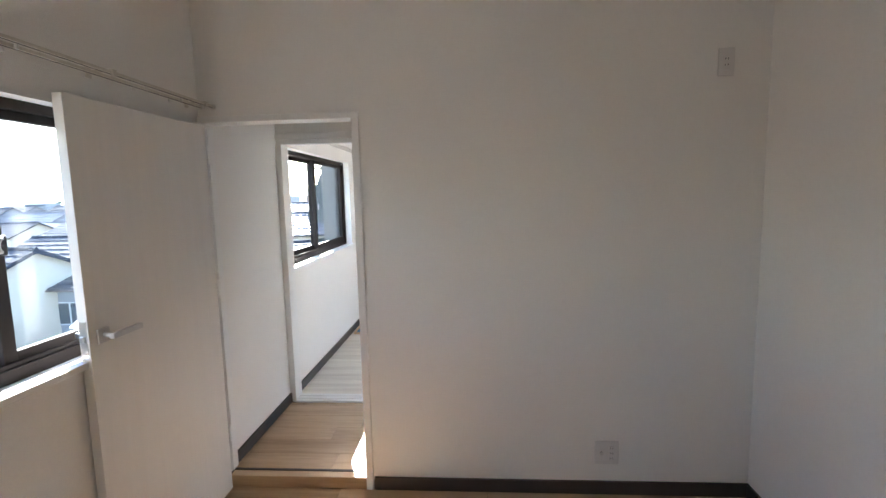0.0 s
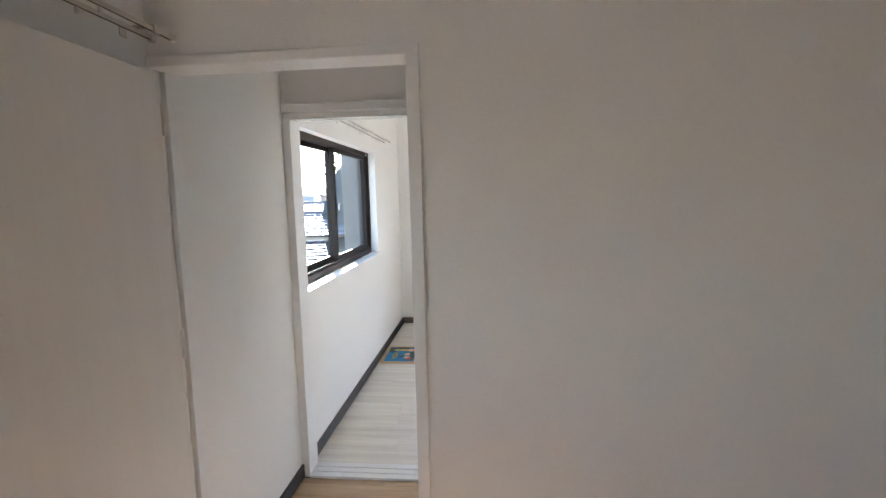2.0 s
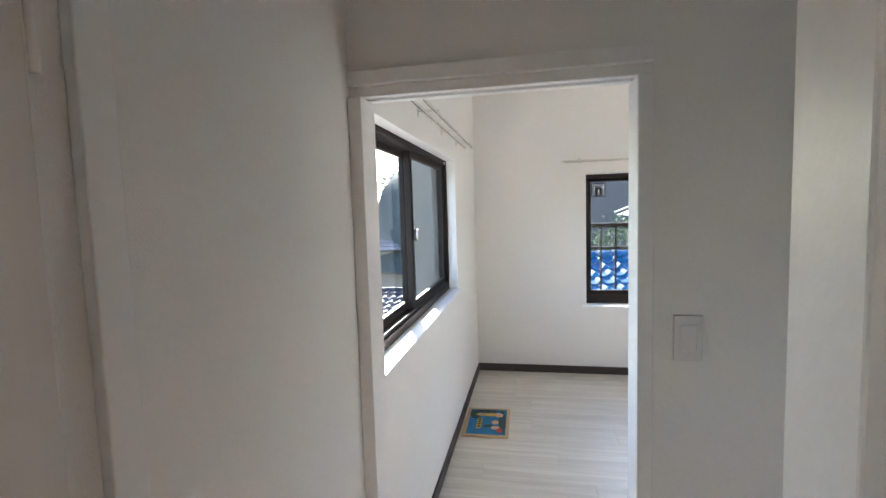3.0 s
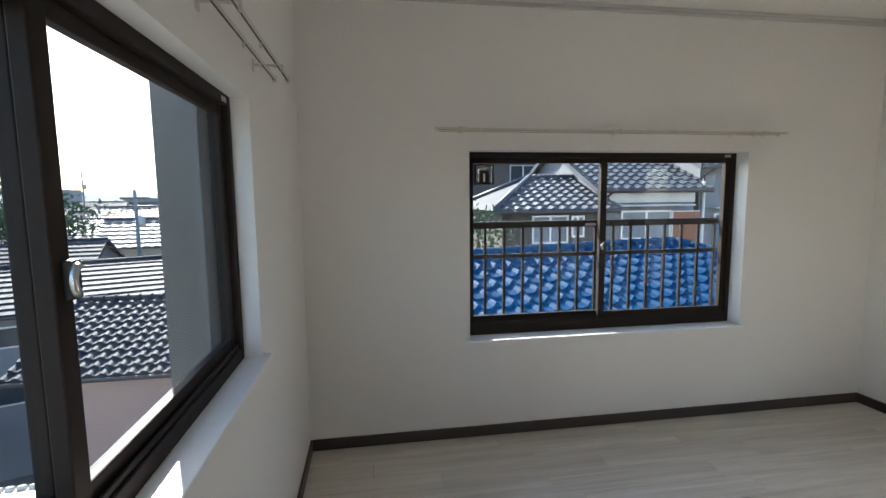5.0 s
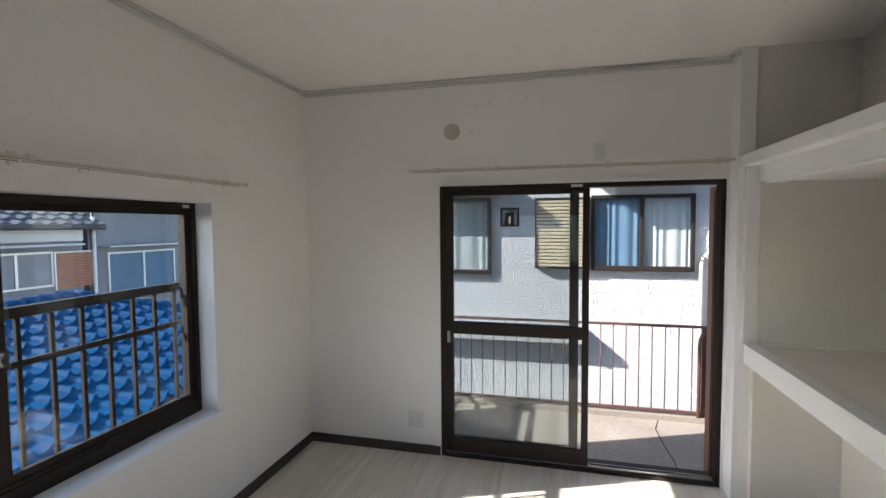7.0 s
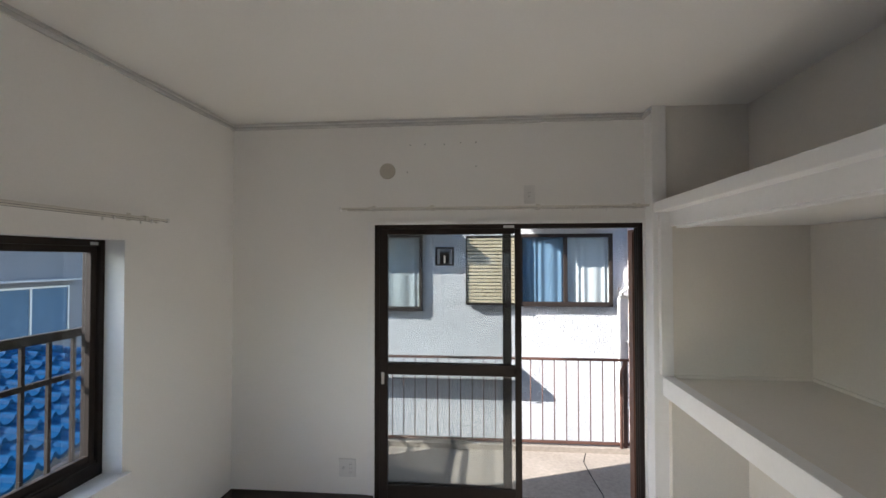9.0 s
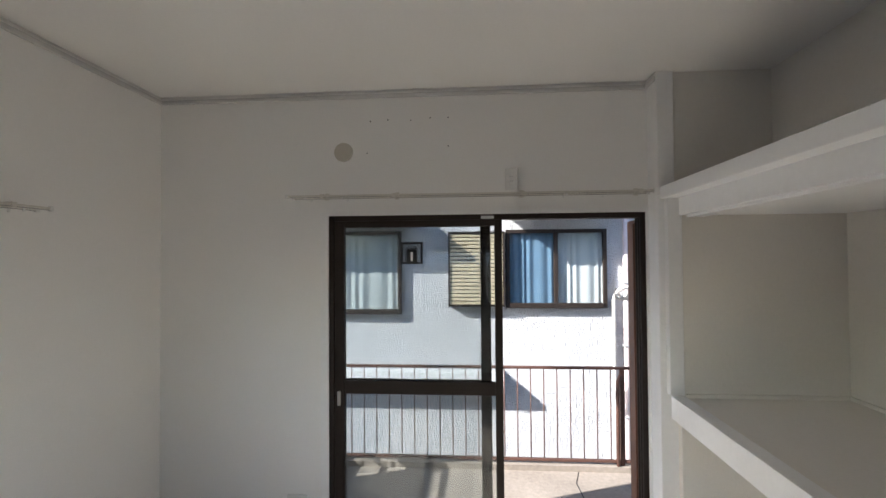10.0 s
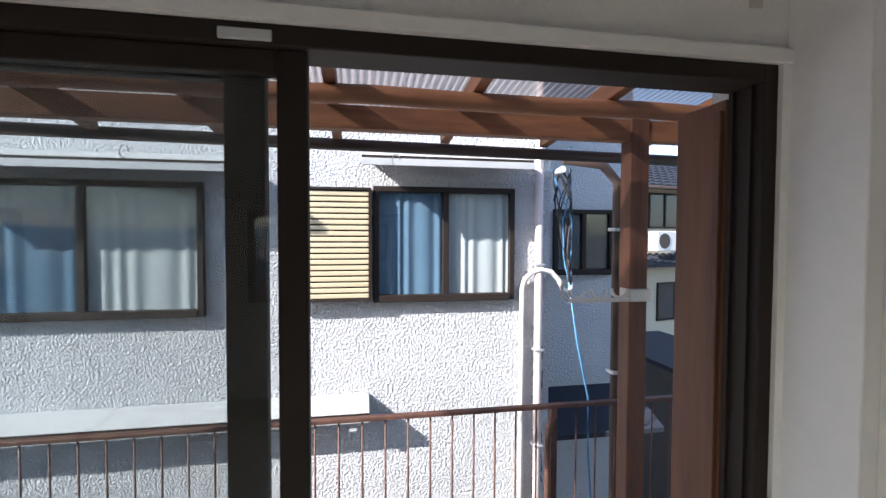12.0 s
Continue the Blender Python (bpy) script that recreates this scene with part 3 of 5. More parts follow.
# ---- wall fittings ----
def outlet(m, wide, label, sockets):
    """Local x along the wall, y into the room."""
    o = thing("wall_outlet", label, "outlet", m=m)
    w = 0.058 if wide else 0.035
    part("plate", boxes((-w, w, 0, 0.008, -0.06, 0.06), bevel=0.003), PLASTIC, o)
    for x, n in sockets:
        part("insert", boxes((x - 0.013, x + 0.013, 0.006, 0.0105, -0.036, 0.036), bevel=0.002), PLASTIC, o)
        for k in range(n):
            z = (k - (n - 1) / 2) * 0.026
            part("slot", boxes((x - 0.0065, x - 0.0045, 0.0105, 0.0112, z - 0.004, z + 0.004), (x + 0.0045, x + 0.0065, 0.0105, 0.0112, z - 0.004, z + 0.004)), BLACK, o)
    if wide:
        part("aerial_socket", rod(bmesh.new(), (-0.026, 0.006, 0), (-0.026, 0.017, 0), 0.008, 14), STEEL, o, "round steel aerial socket")
    return o


outlet(basis((2.424, 0, 1.98), (1, 0, 0), (0, -1, 0)), False, "ivory double wall socket set high on the wall", ((0, 2),))
outlet(basis((1.941, 0, 0.154), (1, 0, 0), (0, -1, 0)), True, "ivory wall socket plate with aerial connector", ((0.022, 3),))
outlet(basis((EX, 2.925, 0.243), (0, -1, 0), (-1, 0, 0)), True, "ivory wall socket plate with aerial connector", ((0.022, 3),))
outlet(basis((EX, 1.713, 2.057), (0, -1, 0), (-1, 0, 0)), False, "ivory double wall socket set high on the wall", ((0, 2),))
sw = thing("light_switch", "ivory wall light switch beside the inner doorway", "switch", m=basis((0.892, 0.878, 1.115), (1, 0, 0), (0, -1, 0)))
part("plate", boxes((-0.035, 0.035, 0, 0.008, -0.06, 0.06), bevel=0.003), PLASTIC, sw)
part("rocker", boxes((-0.02, 0.02, 0.008, 0.012, -0.035, 0.035), bevel=0.002), PLASTIC, sw)
vc = thing("vent_cap", "round beige plastic vent cap on the wall", "vent cap", m=basis((EX, 2.655, 2.228), (0, -1, 0), (-1, 0, 0)))
bm = bmesh.new()
rod(bm, (0, 0, 0), (0, 0.006, 0), 0.054, 40, 0.052)
part("cap", bm, GREIGE, vc)
# old screw holes
for y, z in ((2.50, 2.40), (2.40, 2.405), (2.27, 2.40), (2.16, 2.41), (2.06, 2.41), (2.52, 2.22), (2.06, 2.25)):
    ob = part("screw_hole", rod(bmesh.new(), (EX - 0.0012, y, z), (EX + 0.004, y, z), 0.0035, 8), BLACK)
    tagged(ob, "small dark screw hole in the wallpaper", "screw hole", "old screw holes")

# ---- picture puzzle on the floor ----
pz = thing("picture_puzzle", "wooden tray picture puzzle lying on the floor", "puzzle", m=pose(0.178, 2.685, 0.001, 0, 0, 1))
part("tray", boxes((-0.15, 0.15, -0.212, 0.212, 0, 0.008), (-0.15, -0.128, -0.212, 0.212, 0.008, 0.014), (0.128, 0.15, -0.212, 0.212, 0.008, 0.014),
                   (-0.128, 0.128, -0.212, -0.19, 0.008, 0.014), (-0.128, 0.128, 0.19, 0.212, 0.008, 0.014), bevel=0.002), PINE, pz, "pale pine tray")
pic = part("picture", boxes((-0.127, 0.127, -0.189, 0.189, 0.008, 0.011)), PAPER_BLUE, pz, "bright blue printed picture")
def blob(x, y, rx, ry, ang=0.0, n=20, z=0.0112, h=0.0006):
    bm = bmesh.new()
    ca, sa = math.cos(ang), math.sin(ang)
    v = []
    for i in range(n):
        a = 2 * math.pi * i / n
        px, py = rx * math.cos(a), ry * math.sin(a)
        v.append(bm.verts.new((x + px * ca - py * sa, y + px * sa + py * ca, z)))
    f = bm.faces.new(v)
    r = bmesh.ops.extrude_face_region(bm, geom=[f])
    bmesh.ops.translate(bm, verts=[e for e in r["geom"] if isinstance(e, bmesh.types.BMVert)], vec=(0, 0, h))
    return bm
for k, (x, y, rx, ry, a, mt) in enumerate((
        (0.10, 0.02, 0.024, 0.16, 0.05, PAPER_DARK), (-0.095, 0.10, 0.03, 0.07, 0.2, PAPER_DARK), (-0.02, 0.155, 0.09, 0.025, 0.0, PAPER_DARK),
        (0.075, 0.10, 0.03, 0.035, 0.3, PAPER_PEACH), (0.02, 0.10, 0.045, 0.022, 0.0, PAPER_YEL), (-0.05, 0.11, 0.035, 0.008, 0.25, PAPER_YEL), (-0.05, 0.085, 0.035, 0.008, -0.2, PAPER_YEL),
        (0.055, -0.02, 0.025, 0.03, 0.0, PAPER_PEACH), (0.06, -0.10, 0.03, 0.024, 0.2, PAPER_PEACH), (0.01, -0.08, 0.03, 0.02, 0.3, PAPER_DARK), (0.09, -0.14, 0.02, 0.03, 0.0, PAPER_RED))):
    part("printed_shape", blob(x, y, rx, ry, a, z=0.0112 + 0.0007 * k), mt, pz)
part("title_strip", boxes((-0.068, -0.036, -0.105, 0.045, 0.0112, 0.0122), bevel=0.0003), PAPER_YEL, pz, "yellow title strip with dark marks")
for k in range(4):
    part("title_mark", boxes((-0.063, -0.041, -0.09 + k * 0.035, -0.068 + k * 0.035, 0.0122, 0.0128)), PAPER_DARK, pz)


# ---- balcony ----
BZ, BX, BN, BS = -0.28, 5.46, 3.62, -1.6   # floor level, railing line, north end, south end
setting("balcony_floor", boxes((EX + T, BX + 0.12, BS, BN + 0.12, BZ - 0.15, BZ)), CONCRETE, "stained concrete balcony floor with cracks", "balcony")
setting("balcony_kerb", boxes((BX - 0.05, BX + 0.12, BS, BN + 0.12, BZ, BZ + 0.05)), CONCRETE, "worn concrete kerb under the railing", "kerb")
bm = bmesh.new()
for pts in (((4.9, 1.08), (4.6, 1.06), (4.3, 1.075), (4.0, 1.05), (3.9, 1.06)), ((5.4, 1.03), (5.2, 1.09), (4.9, 1.08))):
    for a, b in zip(pts, pts[1:]):
        rod(bm, (a[0], a[1], BZ + 0.0005), (b[0], b[1], BZ + 0.0005), 0.004, 5)
tagged(part("floor_crack", bm, RUBBER), "dark crack across the balcony concrete", "crack")


def railing(name, m, length, posts, label, bars_from=0.1):
    r = thing(name, label, "railing", m=m)
    top = 0.92
    part("top_rail", boxes((0, length, -0.02, 0.02, top - 0.022, top), bevel=0.004), RUST, r)
    part("bottom_rail", boxes((0, length, -0.014, 0.014, 0.07, 0.095), bevel=0.003), RUST, r)
    me = mesh_of("bar", rod(bmesh.new(), (0, 0, 0.095), (0, 0, top - 0.022), 0.0055, 6), RUST)
    for i in range(int(length / 0.118)):
        share("bar", me, r, (0.06 + i * 0.118, 0, 0))
    for x in posts:
        part("post", boxes((x - 0.018, x + 0.018, -0.018, 0.018, 0, top - 0.022), bevel=0.003), RUST, r)
        bm = bmesh.new()
        tube(bm, ((x - 0.045, -0.03, 0.0), (x - 0.045, -0.03, 0.72), (x - 0.04, -0.028, 0.80), (x - 0.01, -0.012, 0.85)), 0.016, 8)
        part("brace", bm, RUST, r, "bent brown steel brace")
    return r


railing("balcony_railing", basis((BX, BN, BZ), (0, -1, 0), (1, 0, 0)), BN - BS, (0.02, BN - 0.63, BN - BS - 0.02), "rusty brown steel balcony railing on the kerb")
railing("end_railing", basis((EX + T + 0.02, BN, BZ), (1, 0, 0), (0, 1, 0)), BX - EX - T - 0.04, (0.9,), "rusty brown steel railing across the balcony end")

# boarded screen behind the end railing, with an open barred strip
screen = thing("end_screen", "pale boarded screen across the balcony end with brown cap", "screen", m=pose(EX + T, BN + 0.05, BZ))
part("panel", boxes((0.0, 0.98, 0, 0.02, 0, 0.84), (0.98, 1.57, 0, 0.02, 0, 0.44), (0.98, 1.57, 0, 0.02, 0.72, 0.84)), EAVEPAINT, screen)
part("cap", boxes((0.0, 1.58, -0.012, 0.035, 0.84, 0.875), bevel=0.004), RUST, screen, "brown painted cap rail")
part("middle_rail", boxes((0.98, 1.57, 0.002, 0.018, 0.57, 0.60)), RUST, screen)

# storm-door case board beside the doors
cb = thing("door_case_board", "reddish brown stained board beside the balcony doorway", "board", m=pose(EX + 0.076, 1.031, BZ))
part("board", boxes((0.002, 0.135, -0.03, 0, 0, 2.11), bevel=0.003), TIMBER, cb)
part("edge_strip", boxes((0.006, 0.022, 0.0, 0.010, 0.2, 2.09), bevel=0.002), TIMBER, cb)


def pergola():
    p = thing("balcony_canopy", "stained timber canopy with smoky corrugated plastic roof", "canopy", m=pose(0, 0, 0))
    for y in (0.46, 3.36):
        part("post", boxes((4.945, 5.03, y - 0.045, y + 0.045, BZ, 2.10), bevel=0.005), TIMBER, p)
    part("beam", boxes((4.955, 5.02, -1.5, 3.75, 1.995, 2.09), bevel=0.004), TIMBER_Y, p)
    slope = -0.09
    for i in range(10):
        y = -1.42 + i * 0.535
        bm = boxes((EX + T, 5.42, y - 0.022, y + 0.022, -0.035, 0.035), bevel=0.003)
        for v in bm.verts:
            v.co.z += 2.115 + slope * (v.co.x - 4.98)
        part("rafter", bm, TIMBER_X, p)
    for x in (4.05, 5.36):
        z = 2.115 + slope * (x - 4.98) + 0.037
        part("purlin", boxes((x - 0.018, x + 0.018, -1.5, 3.75, z, z + 0.028), bevel=0.003), TIMBER_Y, p)
    bm = bmesh.new()
    rg = random.Random(8)
    pts = [(4.75 + rg.uniform(-0.008, 0.008), -1.5 + 0.35 * j, 2.068 + rg.uniform(-0.006, 0.006)) for j in range(16)]
    tube(bm, pts, 0.034, 10)
    part("log_purlin", bm, TIMBER_Y, p, "round knotty timber pole under the rafters")
    bm = bmesh.new()
    n = 990
    rows = []
    for i in range(n):
        y = -1.5 + 5.25 * i / (n - 1)
        dz = 0.0055 * math.sin(2 * math.pi * y / 0.032)
        rows.append([bm.verts.new((x, y, 2.197 + slope * (x - 4.98) + dz)) for x in (EX + T, 5.55)])
    for a, b in zip(rows, rows[1:]):
        bm.faces.new((a[0], a[1], b[1], b[0])).smooth = True
    part("corrugated_sheet", bm, POLYCARB, p, "smoky translucent corrugated plastic")
    bm = bmesh.new()
    rod(bm, (5.45, -1.5, 1.985), (5.45, 3.75, 2.045), 0.03, 12)
    part("gutter_pole", bm, DARKPIPE, p, "dark brown round pole")
    for k, y in enumerate((0.7, 1.5, 2.2, 2.75)):
        bm = bmesh.new()
        tube(bm, [(5.45, y + 0.02 * math.sin(a), 1.985 - 0.03 * (1 - math.cos(a))) for a in [j * math.pi / 5 - math.pi * 0.5 for j in range(9)]], 0.003, 6)
        part("hook", bm, STEEL, p)


pergola()


def laundry_bracket(y):
    b = thing("laundry_bracket", "cream plastic laundry pole bracket on the post", "bracket", m=pose(4.945, y, 1.31))
    part("clamp", boxes((-0.022, -0.001, -0.055, 0.055, -0.028, 0.028), (-0.001, 0.06, 0.046, 0.056, -0.028, 0.028), (-0.001, 0.06, -0.056, -0.046, -0.028, 0.028), bevel=0.004), RAILPAINT, b)
    part("arm", boxes((-0.018, -0.004, 0.056, 0.34, -0.028, -0.008), bevel=0.004), RAILPAINT, b)
    for k in range(3):
        yy = 0.10 + k * 0.10
        pts = [(-0.011, yy + 0.036 * math.cos(a), 0.028 + 0.036 * math.sin(a)) for a in [math.pi * 1.02 + j * math.pi / 8 for j in range(9)]]
        part("hook", tube(bmesh.new(), pts, 0.008, 6), RAILPAINT, b)
    part("tip", tube(bmesh.new(), [(-0.011, 0.34, -0.018), (-0.011, 0.365, 0.0), (-0.011, 0.37, 0.045), (-0.011, 0.355, 0.07)], 0.008, 6), RAILPAINT, b)


laundry_bracket(0.46)
laundry_bracket(3.36)


# ---- roofs and houses ----
def tile_slope(w, run, rise, col=0.27, course=0.25, amp=0.035, step=0.045):
    """Tiled slope: local x along the eave, y up the slope in plan, z up; waves across and steps at each course."""
    bm = bmesh.new()
    nc, nr = max(2, int(w / col)), max(2, int(run / course))
    xs = [w * i / (nc * 4) for i in range(nc * 4 + 1)]
    wave = [amp * (0.6 * math.cos(2 * math.pi * i / 4) + 0.4 * math.sin(2 * math.pi * i / 4)) for i in range(nc * 4 + 1)]
    prev = None
    for r in range(nr):
        y0, y1 = run * r / nr, run * (r + 1) / nr
        a = [bm.verts.new((x, y0, rise * y0 / run + step + d)) for x, d in zip(xs, wave)]
        b = [bm.verts.new((x, y1, rise * y1 / run + d)) for x, d in zip(xs, wave)]
        for lo, hi in ((prev, a), (a, b)):
            if lo:
                for k in range(len(xs) - 1):
                    bm.faces.new((lo[k], lo[k + 1], hi[k + 1], hi[k]))
        if prev is None:
            c = [bm.verts.new((x, y0, -0.05)) for x in xs]
            for k in range(len(xs) - 1):
                bm.faces.new((c[k], c[k + 1], a[k + 1], a[k]))
        prev = b
    return bm


def far_window(parent, x0, x1, z0, z1, y, frame_mat=ALU, fill=DARKGLASS):
    """A window on a wall whose outer face is at local y, facing -y."""
    t = 0.05
    w = part("window", boxes((x0, x1, y - 0.05, y, z0, z0 + t), (x0, x1, y - 0.05, y, z1 - t, z1), (x0, x0 + t, y - 0.05, y, z0 + t, z1 - t),
                             (x1 - t, x1, y - 0.05, y, z0 + t, z1 - t), ((x0 + x1) / 2 - 0.03, (x0 + x1) / 2 + 0.03, y - 0.05, y, z0 + t, z1 - t)), frame_mat, parent)
    part("pane", boxes((x0 + t, x1 - t, y - 0.02, y - 0.01, z0 + t, z1 - t)), fill, w)


def house(m, w, d, base, eave, ridge, wall_mat, roof_mat, label, windows=(), over=0.45, col=0.30, course=0.27, amp=0.035, step=0.045, frame_mat=ALU, fill=DARKGLASS, hip=0.0):
    """Gabled house, hipped at its first end where hip is given. Local x along its ridge, y away from the viewer, z up; base, eave and ridge are heights."""
    h = thing("house", label, "house", m=m)
    bm = boxes((0, w, 0, d, base, eave))
    for x0, x1 in ((0, 0.12), (w - 0.12, w))[1 if hip else 0:]:
        v = [bm.verts.new(c) for c in ((x0, 0, eave), (x0, d, eave), (x0, d / 2, ridge - 0.1), (x1, 0, eave), (x1, d, eave), (x1, d / 2, ridge - 0.1))]
        for f in ((0, 1, 2), (3, 5, 4), (0, 2, 5, 3), (1, 4, 5, 2), (0, 3, 4, 1)):
            bm.faces.new([v[i] for i in f])
    part("wall", bm, wall_mat, h)
    run = d / 2 + over
    rise = (ridge - eave) * run / (d / 2)
    for k in range(2):
        s = tile_slope(w + 2 * over * 0.7, run, rise, col, course, amp, step)
        if k:
            bmesh.ops.transform(s, matrix=Matrix.Rotation(math.pi, 4, "Z"), verts=s.verts[:])
            bmesh.ops.translate(s, verts=s.verts[:], vec=(w + over * 0.7, d + over, eave - (rise - (ridge - eave))))
        else:
            bmesh.ops.translate(s, verts=s.verts[:], vec=(-over * 0.7, -over, eave - (rise - (ridge - eave))))
        if hip:
            for v in s.verts:
                t = min(v.co.y + over, d + over - v.co.y) / run
                v.co.x = max(v.co.x, -over * 0.7 + hip * t)
            bmesh.ops.dissolve_degenerate(s, dist=0.0005, edges=s.edges[:])
        part("roof_slope", s, roof_mat, h)
    if hip:
        bm = bmesh.new()
        v = [bm.verts.new(c) for c in ((-over * 0.7, -over, eave - rise + ridge - eave), (-over * 0.7, d + over, eave - rise + ridge - eave), (hip - over * 0.7, d / 2, ridge))]
        bm.faces.new(v)
        # darker tile than the slopes, painted-in shade for a face too bright in sun
        part("hip_slope", bm, DARKTILE, h, "hip end in darker tile that stands in for shade")
        for y0 in (-over, d + over):
            part("hip_ridge", rod(bmesh.new(), (-over * 0.7, y0, eave - rise + ridge - eave + 0.06), (hip - over * 0.7, d / 2, ridge + 0.06), 0.08, 8), roof_mat, h)
    lo = eave - (rise - (ridge - eave))
    bm = bmesh.new()
    for x0, x1 in ((-over * 0.7, -over * 0.7 + 0.06), (w + over * 0.7 - 0.06, w + over * 0.7))[1 if hip else 0:]:
        for y0, z0, y1, z1 in ((-over, lo, d / 2, ridge), (d + over, lo, d / 2, ridge)):
            v = [bm.verts.new(c) for c in ((x0, y0, z0 - 0.14), (x0, y1, z1 - 0.14), (x0, y1, z1 + 0.04), (x0, y0, z0 + 0.02),
                                           (x1, y0, z0 - 0.14), (x1, y1, z1 - 0.14), (x1, y1, z1 + 0.04), (x1, y0, z0 + 0.02))]
            for f in CUBE_F:
                bm.faces.new([v[i] for i in f])
    part("bargeboard", bm, roof_mat, h)
    bm = bmesh.new()
    n = int(w / 0.3)
    rod(bm, (hip - over * 0.7, d / 2, ridge + 0.03), (w + over * 0.7, d / 2, ridge + 0.03), 0.085, 8)
    for i in range(n + 1):
        x = hip - over * 0.6 + i * (w - hip + 1.2 * over) / n
        rod(bm, (x - 0.02, d / 2, ridge + 0.035), (x + 0.02, d / 2, ridge + 0.035), 0.105, 8)
    part("ridge", bm, roof_mat, h)
    bm = bmesh.new()
    rod(bm, (-over * 0.6, -over - 0.05, lo - 0.06), (w + over * 0.6, -over - 0.05, lo - 0.06), 0.055, 8)
    part("gutter", bm, DARKPIPE, h)
    bm = bmesh.new()
    tube(bm, ((0.15, -over - 0.05, lo - 0.08), (0.15, -over * 0.6, lo - 0.2), (0.1, -0.06, lo - 0.3), (0.1, -0.06, base)), 0.04, 8)
    part("downpipe", bm, DARKPIPE, h)
    for x0, x1, z0, z1 in windows:
        far_window(h, x0, x1, z0, z1, 0, frame_mat, fill)
    return h


# ground: level by the house, falling to the west
def ground_z(x, y):
    s = min(1.0, max(0.0, (-2.5 - x) / 8.0))
    s = s * s * (3 - 2 * s)
    return -3.4 - 4.2 * s


bm = bmesh.new()
gx = [-3000, -600, -200, -80, -40, -20, -12, -10.5, -9, -7.5, -6, -4.5, -2.5, 0, 8, 20, 60, 200, 800, 3000]
gy = [-3000, -600, -100, -20, 0, 10, 20, 40, 80, 200, 800, 3000]
grid = [[bm.verts.new((x, y, ground_z(x, y))) for y in gy] for x in gx]
for i in range(len(gx) - 1):
    for j in range(len(gy) - 1):
        bm.faces.new((grid[i][j], grid[i + 1][j], grid[i + 1][j + 1], grid[i][j + 1])).smooth = True
setting("ground", bm, SOIL, "grey-brown town ground falling away in the distance", "ground")

# the white neighbour across the balcony
NX = 6.98


